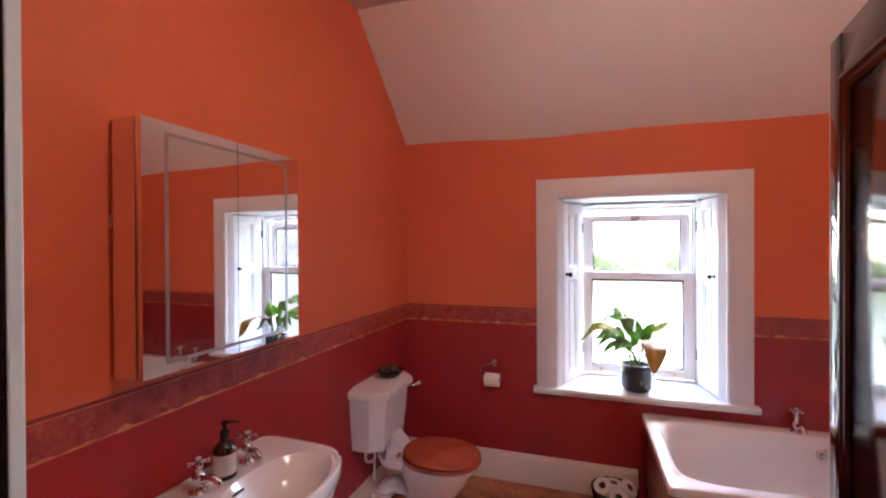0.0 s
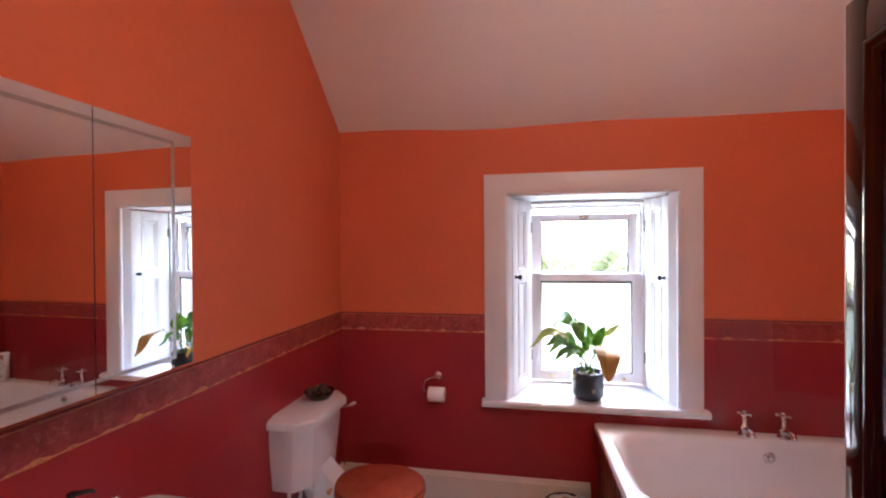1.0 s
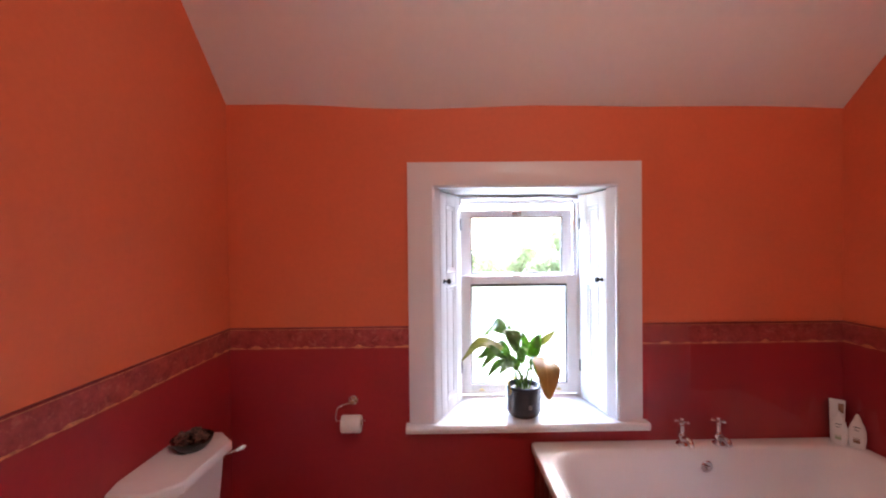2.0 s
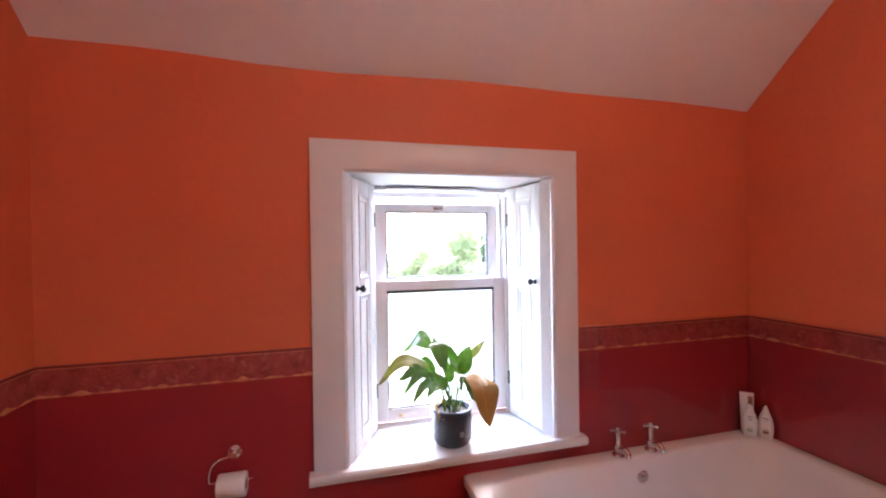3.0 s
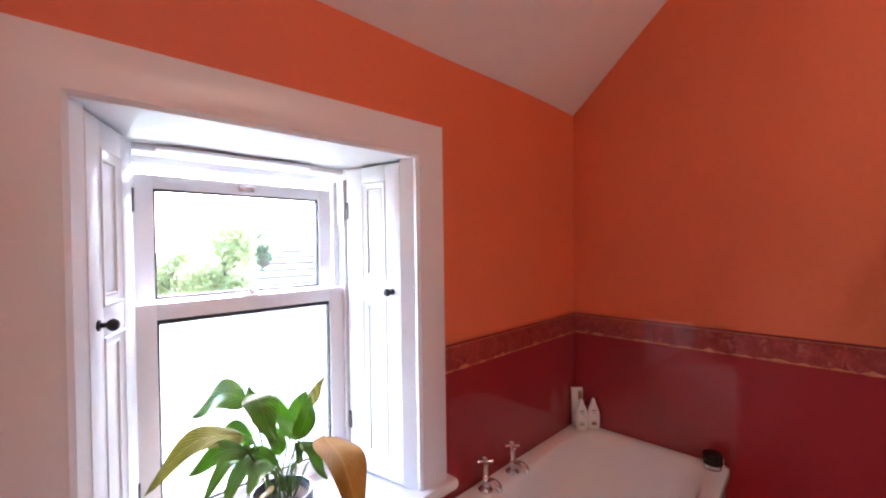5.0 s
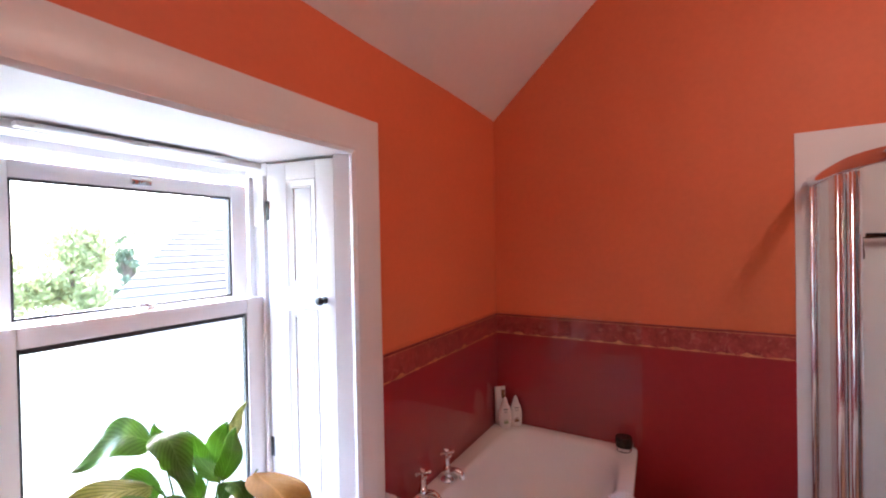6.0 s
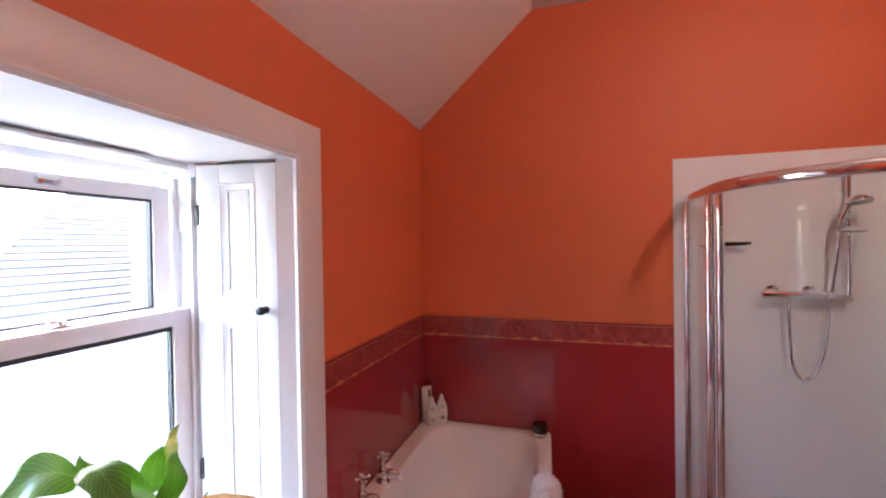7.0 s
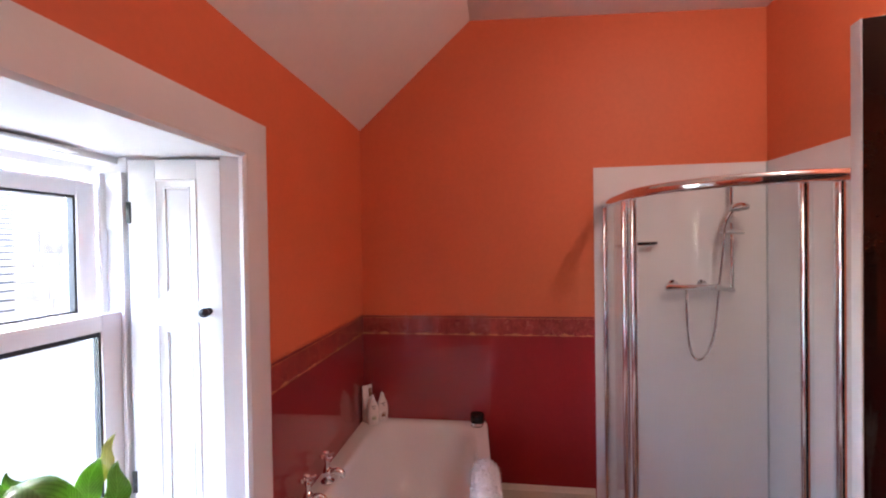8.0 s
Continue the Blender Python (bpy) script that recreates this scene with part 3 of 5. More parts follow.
# ---- folded window shutters ----
def shutter(name, hinge, free, side):
    h, f = Vector((*hinge, 0)), Vector((*free, 0))
    w = (f - h).length
    u = (f - h) / w
    n = Vector((-side, 0, 0))
    n = (n - u * n.dot(u)).normalized()
    z0, z1, th = 0.652, 1.884, 0.020
    root = thing(name, (h.x, h.y, z0), "white panelled wooden shutter folded back, black knob", "shutter", "window shutters")
    m = Matrix((( u.x, n.x, 0, h.x), (u.y, n.y, 0, h.y), (0, 0, 1, 0), (0, 0, 0, 1)))

    def put(name, boxes, mat, bev=0.0015, label="", parent=None):
        bm = bmesh.new()
        for b in boxes:
            box(bm, *b, bev)
        bmesh.ops.transform(bm, matrix=m, verts=bm.verts)
        return part(name, bm, mat, parent or root, label)
    a, b = 0.29 * w, 0.735 * w
    spans = ((0.715, 1.355), (1.432, 1.819))
    put("stile", [(0.0, a, 0, th, z0, z1)], GLOSS_WHITE)
    put("stile", [(b, w, 0, th, z0, z1)], GLOSS_WHITE)
    for r in ((z0, spans[0][0]), (spans[0][1], spans[1][0]), (spans[1][1], z1)):
        put("rail", [(a, b, 0.0003, th - 0.0003, *r)], GLOSS_WHITE)
    for lo, hi in spans:
        p = put("panel", [(a, b, 0.002, th - 0.009, lo, hi)], GLOSS_WHITE)
        bm = bmesh.new()
        prof = [(-0.002, th), (0.000, th + 0.003), (0.004, th + 0.003), (0.007, th), (0.022, th - 0.006), (0.024, th - 0.004), (0.028, th - 0.004), (0.030, th - 0.0085)]
        loft(bm, [[(x, y, z) for x, z in ((a + i, lo + i), (b - i, lo + i), (b - i, hi - i), (a + i, hi - i))] for i, y in prof])
        bmesh.ops.transform(bm, matrix=m, verts=bm.verts)
        part("moulding", bm, GLOSS_WHITE, p)
    for z in (0.845, 1.715):
        put("hinge", [(-0.006, 0.008, th - 0.004, th + 0.003, z - 0.035, z + 0.035)], BLACK_IRON, 0.001, "black iron butt hinge")
    bm = bmesh.new()
    lathe(bm, [(0.013, 0), (0.013, 0.003), (0.006, 0.006), (0.006, 0.016), (0.012, 0.021), (0.0155, 0.029), (0.014, 0.036), (0.008, 0.041), (0.001, 0.042)], (0, 0, 0), 20, "y")
    bmesh.ops.transform(bm, matrix=m @ Matrix.Translation((0.845 * w, th, 1.392)), verts=bm.verts)
    part("knob", bm, BLACK_IRON, root, "round black knob")


shutter("window_shutter", (1.924, 3.333), (1.975, 3.0475), 1)
shutter("window_shutter", (1.156, 3.322), (1.0295, 3.044), -1)


# ---- bath ----
def bath():
    x0, x1, back = 1.520, EAST - 0.006, NORTH - 0.006
    fl, fr = 2.125, 2.238      # front edge at the foot and at the head: the tub is set a little out of square
    root = thing("bathtub", (x0, fl, FLOOR), "white enamelled bathtub with boarded sides along two walls", "bathtub")
    cx, cy, a, b = (x0 + x1) / 2, (back + fl) / 2, (x1 - x0) / 2, (back - fl) / 2
    N = 120

    def skew(ring):
        for p in ring:
            f = (p.x - x0) / (x1 - x0)
            front = fl + (fr - fl) * f
            p.y = back - (back - p.y) * (back - front) / (back - fl)
        return ring
    loops = []
    loops.append(skew(oval(cx, cy, a - 0.004, b - 0.004, RIM - 0.045, 60, N)))
    loops.append(skew(oval(cx, cy, a, b, RIM - 0.040, 60, N)))
    loops.append(skew(oval(cx, cy, a, b, RIM - 0.008, 60, N)))
    loops.append(skew(oval(cx, cy, a - 0.003, b - 0.003, RIM - 0.002, 50, N)))
    loops.append(skew(oval(cx, cy, a - 0.010, b - 0.010, RIM, 40, N)))
    iy, ib = cy - 0.014, b - 0.074
    ia = a - 0.052
    for d, (da, db, z, n) in enumerate(((0, 0, 0.0, 7.5), (0.008, 0.008, -0.003, 7.5), (0.018, 0.016, -0.014, 6.5), (0.032, 0.024, -0.05, 5.5), (0.070, 0.035, -0.15, 4.2), (0.10, 0.05, -0.25, 2.9), (0.15, 0.075, -0.32, 2.8), (0.22, 0.12, -0.365, 2.7), (0.36, 0.20, -0.38, 2.5), (0.6, 0.28, -0.385, 2.4))):
        loops.append(skew(oval(cx, iy, ia - da, ib - db, RIM + z, n, N)))
    bm = bmesh.new()
    loft(bm, loops, cap1=True)
    part("tub", bm, ENAMEL, root)
    # boarded end and front
    for k in range(9):
        y = fl + 0.03 + (back - fl - 0.03) * k / 9
        yy = fl + 0.03 + (back - fl - 0.03) * (k + 1) / 9
        part("board", box(bmesh.new(), x0 + 0.022, x0 + 0.036, y + 0.0015, yy - 0.0015, FLOOR, RIM - 0.046, 0.003), PANEL_WOOD, root)
    for k in range(17):
        xa, xb = x0 + 0.04 + (x1 - x0 - 0.05) * k / 17, x0 + 0.04 + (x1 - x0 - 0.05) * (k + 1) / 17
        fa = fl + (fr - fl) * (xa - x0) / (x1 - x0) + 0.025
        part("board", box(bmesh.new(), xa + 0.0015, xb - 0.0015, fa, fa + 0.014, FLOOR, RIM - 0.046, 0.003), PANEL_WOOD, root)
    # overflow and waste
    bm = bmesh.new()
    ox, oz = 2.395, RIM - 0.085
    lathe(bm, [(0.030, 0.0), (0.030, -0.004), (0.026, -0.008), (0.016, -0.008), (0.014, -0.004)], (ox, 2.874, oz), 24, "y")
    o = part("overflow_plate", bm, CHROME, root, "chrome overflow plate")
    bm = bmesh.new()
    lathe(bm, [(0.007, 0.0), (0.011, -0.014), (0.010, -0.019), (0.004, -0.021)], (ox, 2.870, oz), 16, "y")
    part("overflow_knob", bm, CHROME, o)
    bm = bmesh.new()
    lathe(bm, [(0.032, 0), (0.030, 0.004), (0.012, 0.006)], (2.395, 2.58, RIM - 0.384), 20)
    part("waste", bm, CHROME, root, "chrome waste")


def pillar_tap(name, at, direction, height, label, category, group, size=1.0):
    """A cross-head pillar tap; direction: the way its spout points, in degrees."""
    x, y, z = at
    root = thing(name, at, label, category, group)
    m = pose(x, y, z, 0, 0, direction) @ Matrix.Scale(size, 4)

    def put(nm, bm, mat=CHROME, label="", parent=None):
        bmesh.ops.transform(bm, matrix=m, verts=bm.verts)
        return part(nm, bm, mat, parent or root, label)
    h = height
    bm = bmesh.new()
    lathe(bm, [(0.027, 0), (0.027, 0.004), (0.022, 0.009), (0.015, 0.013), (0.0125, 0.02), (0.0125, 0.03), (0.017, 0.036), (0.018, 0.046), (0.014, 0.054), (0.010, 0.058), (0.0095, h - 0.03), (0.012, h - 0.026), (0.010, h - 0.02), (0.007, h - 0.016)], (0, 0, 0), 24)
    put("body", bm)
    bm = bmesh.new()
    tube(bm, sweep([(0.008, 0, 0.034), (0.028, 0, 0.040), (0.046, 0, 0.039), (0.058, 0, 0.030), (0.061, 0, 0.016)], 6), [0.0125] * 12 + [0.0115] * 13, 14)
    put("spout", bm)
    bm = bmesh.new()
    for k in range(4):
        a = math.radians(45 + 90 * k)
        c, s = math.cos(a), math.sin(a)
        tube(bm, [(0.004 * c, 0.004 * s, h - 0.010), (0.018 * c, 0.018 * s, h - 0.010), (0.022 * c, 0.022 * s, h - 0.010), (0.028 * c, 0.028 * s, h - 0.010), (0.031 * c, 0.031 * s, h - 0.010)], [0.0045, 0.0042, 0.0075, 0.0075, 0.003], 10)
    lathe(bm, [(0.010, h - 0.020), (0.012, h - 0.012), (0.010, h - 0.003), (0.004, h)], (0, 0, 0), 16)
    hd = put("cross_handle", bm)
    bm = bmesh.new()
    lathe(bm, [(0.0075, h - 0.001), (0.0075, h + 0.002), (0.003, h + 0.003)], (0, 0, 0), 14)
    put("index", bm, CERAMIC, "white enamel button", hd)
    return root


bath()
pillar_tap("bath_tap", (2.305, 2.935, RIM), -84, 0.115, "chrome cross-head bath tap on the tub rim", "tap", "bath taps", 1.15)
pillar_tap("bath_tap", (2.497, 2.935, RIM), -80, 0.115, "chrome cross-head bath tap on the tub rim", "tap", "bath taps", 1.15)

# clear splashback over the dado round the bath
sp = part("splashback", box(bmesh.new(), 2.150, EAST - 0.005, NORTH - 0.010, NORTH - 0.006, RIM + 0.004, DADO + 0.02), PERSPEX, None, "", False)
tagged(sp, "clear acrylic splashback sheet on the wall above the bath", "splashback", "splashback sheets")
sp = part("splashback", box(bmesh.new(), EAST - 0.010, EAST - 0.006, 2.215, NORTH - 0.011, RIM + 0.004, DADO + 0.02), PERSPEX, None, "", False)
tagged(sp, "clear acrylic splashback sheet on the wall above the bath", "splashback", "splashback sheets")


# ---- toilet ----
def toilet():
    cy = 2.415
    root = thing("toilet", (0.3, cy, FLOOR), "white ceramic toilet with a low-level cistern and orange wooden seat", "toilet")
    # cistern body, chamfered corners
    def octo(x0, x1, y0, y1, c, z):
        return [Vector(p) for p in ((x0, y0, z), (x1 - c, y0, z), (x1, y0 + c, z), (x1, y1 - c, z), (x1 - c, y1, z), (x0, y1, z))]
    bm = bmesh.new()
    X = WEST + 0.004
    loft(bm, [octo(X, X + 0.155, cy - 0.180, cy + 0.165, 0.06, 0.405), octo(X, X + 0.172, cy - 0.198, cy + 0.182, 0.065, 0.418), octo(X, X + 0.186, cy - 0.216, cy + 0.200, 0.068, 0.58), octo(X, X + 0.198, cy - 0.226, cy + 0.208, 0.070, 0.73)], cap0=True, cap1=True)
    cist = part("cistern", bm, CERAMIC, root)
    bm = bmesh.new()
    loft(bm, [octo(X, X + 0.205, cy - 0.232, cy + 0.228, 0.075, 0.722), octo(X, X + 0.222, cy - 0.242, cy + 0.238, 0.078, 0.728), octo(X, X + 0.222, cy - 0.242, cy + 0.238, 0.078, 0.758), octo(X, X + 0.216, cy - 0.237, cy + 0.233, 0.076, 0.766), octo(X, X + 0.168, cy - 0.190, cy + 0.186, 0.060, 0.778), octo(X, X + 0.162, cy - 0.184, cy + 0.180, 0.058, 0.780)], cap0=True, cap1=True)
    part("cistern_lid", bm, CERAMIC, root)
    bm = bmesh.new()
    tube(bm, [(X + 0.150, cy + 0.165, 0.690), (X + 0.172, cy + 0.186, 0.690), (X + 0.178, cy + 0.192, 0.690)], [0.015, 0.015, 0.008], 14)
    tube(bm, sweep([(X + 0.175, cy + 0.19, 0.690), (X + 0.200, cy + 0.214, 0.688), (X + 0.216, cy + 0.220, 0.692)], 5), [0.006] * 11, 10)
    lv = part("flush_lever", bm, CHROME, cist, "chrome flush lever with a white grip")
    bm = bmesh.new()
    tube(bm, [(X + 0.212, cy + 0.219, 0.691), (X + 0.220, cy + 0.222, 0.694), (X + 0.236, cy + 0.228, 0.701), (X + 0.246, cy + 0.231, 0.706)], [0.006, 0.008, 0.011, 0.005], 12)
    part("lever_grip", bm, CERAMIC, root)
    # flush pipe and supply
    bm = bmesh.new()
    tube(bm, sweep([(X + 0.08, cy, 0.41), (X + 0.085, cy, 0.31), (X + 0.14, cy, 0.27), (0.20, cy, 0.27)], 6), 0.024, 16)
    part("flush_pipe", bm, WHITE_PLASTIC, root)
    bm = bmesh.new()
    tube(bm, sweep([(X + 0.05, cy - 0.13, 0.41), (X + 0.05, cy - 0.13, 0.34), (X + 0.075, cy - 0.105, 0.325), (X + 0.08, cy - 0.08, 0.34), (X + 0.08, cy - 0.08, 0.41)], 6), 0.009, 12)
    part("overflow_pipe", bm, WHITE_PLASTIC, root)
    bm = bmesh.new()
    tube(bm, [(X + 0.045, cy - 0.02, 0.41), (X + 0.045, cy - 0.02, FLOOR + 0.2)], 0.007, 10)
    part("supply_pipe", bm, WHITE_PLASTIC, root)
    # pan
    pan = []
    for z, xc, a, b, n in ((FLOOR, 0.30, 0.155, 0.105, 3.0), (FLOOR + 0.03, 0.30, 0.150, 0.100, 2.8), (FLOOR + 0.07, 0.30, 0.130, 0.085, 2.4), (0.10, 0.315, 0.135, 0.085, 2.2), (0.18, 0.345, 0.165, 0.110, 2.1), (0.26, 0.365, 0.205, 0.150, 2.1), (0.31, 0.375, 0.222, 0.172, 2.1), (0.330, 0.390, 0.226, 0.176, 2.1), (0.348, 0.392, 0.226, 0.176, 2.1), (0.354, 0.392, 0.218, 0.168, 2.1), (0.354, 0.395, 0.165, 0.120, 2.1), (0.25, 0.38, 0.13, 0.09, 2.1), (0.18, 0.37, 0.07, 0.05, 2.1)):
        pan.append(oval(xc, cy, a, b, z, n, 48))
    bm = bmesh.new()
    loft(bm, pan, cap0=True, cap1=True)
    part("pan", bm, CERAMIC, root)
    bm = bmesh.new()
    box(bm, 0.075, 0.215, cy - 0.10, cy + 0.10, 0.29, 0.345, 0.016)
    prism(bm, [(0.075, 0.470), (0.100, 0.480), (0.195, 0.385), (0.200, 0.330), (0.075, 0.330)], "y", cy - 0.062, cy + 0.062)
    part("pan_back", bm, CERAMIC, root)
    bm = bmesh.new()
    tube(bm, sweep([(0.24, cy, 0.14), (0.14, cy, 0.16), (0.06, cy, 0.13), (0.02, cy - 0.02, 0.05), (0.02, cy - 0.02, FLOOR)], 6), [0.052] * 25, 20)
    for z in (0.02, 0.10):
        tube(bm, [(0.02, cy - 0.02, z - 0.012), (0.02, cy - 0.02, z + 0.012)], 0.062, 20)
    part("soil_pipe", bm, WHITE_PLASTIC, root)
    # seat ring and closed lid
    def slab(z0, z1, a, b, xc, r):
        return [oval(xc, cy, a - r, b - r, z0, 2.15, 64), oval(xc, cy, a, b, z0 + r * 0.6, 2.15, 64), oval(xc, cy, a, b, z1 - r, 2.15, 64), oval(xc, cy, a - r * 0.5, b - r * 0.5, z1 - r * 0.3, 2.15, 64), oval(xc, cy, a - r * 1.6, b - r * 1.6, z1, 2.15, 64)]
    bm = bmesh.new()
    loft(bm, slab(0.356, 0.378, 0.232, 0.186, 0.403, 0.008), cap0=True, cap1=True)
    part("seat", bm, SEAT_WOOD, root)
    bm = bmesh.new()
    loft(bm, slab(0.381, 0.404, 0.228, 0.183, 0.401, 0.009), cap0=True, cap1=True)
    part("seat_lid", bm, SEAT_WOOD, root)
    for s in (-0.07, 0.07):
        bm = bmesh.new()
        tube(bm, [(0.165, cy + s - 0.022, 0.374), (0.165, cy + s + 0.022, 0.374)], 0.011, 12)
        part("seat_hinge", bm, GOLD, root, "brass seat hinge")
    turned(root)


toilet()


def dish():
    at = (0.045, 2.470, 0.780)
    root = thing("dish", at, "dark glazed dish of dried petals on the cistern lid", "dish")
    bm = bmesh.new()
    lathe(bm, [(0.035, 0), (0.055, 0.006), (0.074, 0.030), (0.078, 0.046), (0.074, 0.046), (0.066, 0.032), (0.03, 0.014)], at, 32)
    part("bowl", bm, DISH, root)
    rnd = random.Random(4)
    bm = bmesh.new()
    for k in range(52):
        r, a = 0.06 * math.sqrt(rnd.random()), rnd.uniform(0, 6.28)
        m = pose(at[0] + r * math.cos(a), at[1] + r * math.sin(a), at[2] + 0.032 + rnd.uniform(0, 0.024) + 0.5 * max(0.0, 0.045 - r), rnd.uniform(-50, 50), rnd.uniform(-50, 50), rnd.uniform(0, 360))
        s = rnd.uniform(0.010, 0.020)
        ring = [m @ Vector((s * math.cos(t), 0.7 * s * math.sin(t), 0.25 * s * math.cos(2 * t))) for t in np.linspace(0, 5.4, 7)]
        ring2 = [p + m.to_3x3() @ Vector((0, 0, 0.002)) for p in ring]
        loft(bm, [ring, ring2], cap0=True, cap1=True)
    part("petals", bm, POTPOURRI, root)
    turned(root)


dish()


# ---- toilet roll holder ----
def roll_mesh(at, axis, r=0.052, length=0.098):
    bm = bmesh.new()
    lathe(bm, [(0.021, -length / 2), (r - 0.003, -length / 2), (r, -length / 2 + 0.004), (r, length / 2 - 0.004), (r - 0.003, length / 2), (0.021, length / 2)], at, 36, axis, False, False)
    return bm


def core_mesh(at, axis, length=0.098):
    bm = bmesh.new()
    lathe(bm, [(0.0208, -length / 2 - 0.0005), (0.0208, length / 2 + 0.0005), (0.0195, length / 2), (0.0195, -length / 2), (0.0208, -length / 2 - 0.0005)], at, 24, axis, False, False)
    return bm


def roll_holder():
    x, z = 0.575, 0.770
    root = thing("toilet_roll_holder", (x, NORTH, z), "chrome toilet roll holder on the red wall", "toilet roll holder")
    bm = bmesh.new()
    lathe(bm, [(0.027, 0.0), (0.027, -0.005), (0.023, -0.010), (0.013, -0.012), (0.012, -0.03), (0.015, -0.034), (0.010, -0.040)], (x, NORTH, z), 28, "y")
    part("wall_plate", bm, CHROME, root)
    bm = bmesh.new()
    tube(bm, sweep([(x, 2.972, z - 0.004), (x - 0.05, 2.965, z - 0.012), (x - 0.075, 2.945, z - 0.03), (x - 0.078, 2.936, z - 0.078), (x - 0.055, 2.935, z - 0.084), (x + 0.075, 2.935, z - 0.084)], 8), 0.0035, 10)
    part("arm", bm, CHROME, root)
    at = (x + 0.002, 2.935, z - 0.100)
    roll = thing("toilet_roll", at, "white toilet paper roll on the chrome holder", "toilet roll", "toilet rolls")
    part("paper", roll_mesh(at, "x", 0.045, 0.10), PAPER, roll)
    part("card_core", core_mesh(at, "x"), CARD, roll)


roll_holder()


# ---- spare rolls in a dark basket ----
def basket():
    at = (1.350, 2.845, FLOOR)
    root = thing("basket", at, "round black wire basket of spare toilet rolls on the floor", "basket")
    bm = bmesh.new()
    lathe(bm, [(0.113, 0.0), (0.113, 0.008), (0.02, 0.008)], at, 32)
    part("base", bm, BLACK_PLASTIC, root)
    for z, r in ((0.02, 0.114), (0.06, 0.120), (0.10, 0.126), (0.135, 0.131)):
        bm = bmesh.new()
        tube(bm, [(at[0] + r * math.cos(t), at[1] + r * math.sin(t), at[2] + z) for t in np.linspace(0, 2 * math.pi, 41)], 0.004 if z < 0.13 else 0.006, 8)
        part("hoop", bm, BLACK_PLASTIC, root)
    for k in range(24):
        t = 2 * math.pi * k / 24
        c, s = math.cos(t), math.sin(t)
        bm = bmesh.new()
        tube(bm, [(at[0] + 0.110 * c, at[1] + 0.110 * s, at[2] + 0.005), (at[0] + 0.131 * c, at[1] + 0.131 * s, at[2] + 0.135)], 0.003, 6)
        part("upright", bm, BLACK_PLASTIC, root)
    for dx, dy, dz, rx, ry, rz in ((-0.055, 0.000, 0.125, 24, -34, 20), (0.010, -0.052, 0.108, 55, 0, 10), (0.062, 0.018, 0.122, 20, 36, 0), (0.0, 0.062, 0.095, 0, 0, 0)):
        m = pose(at[0] + dx, at[1] + dy, at[2] + dz, rx, ry, rz)
        roll = thing("toilet_roll", m.translation, "spare white toilet paper roll standing in the basket", "toilet roll", "toilet rolls")
        for nm, bm, mat in (("paper", roll_mesh((0, 0, 0), "z", 0.053, 0.098), PAPER), ("card_core", core_mesh((0, 0, 0), "z", 0.095), CARD)):
            bmesh.ops.transform(bm, matrix=m, verts=bm.verts)
            part(nm, bm, mat, roll)


basket()


# ---- basin ----
BASIN = 0.800


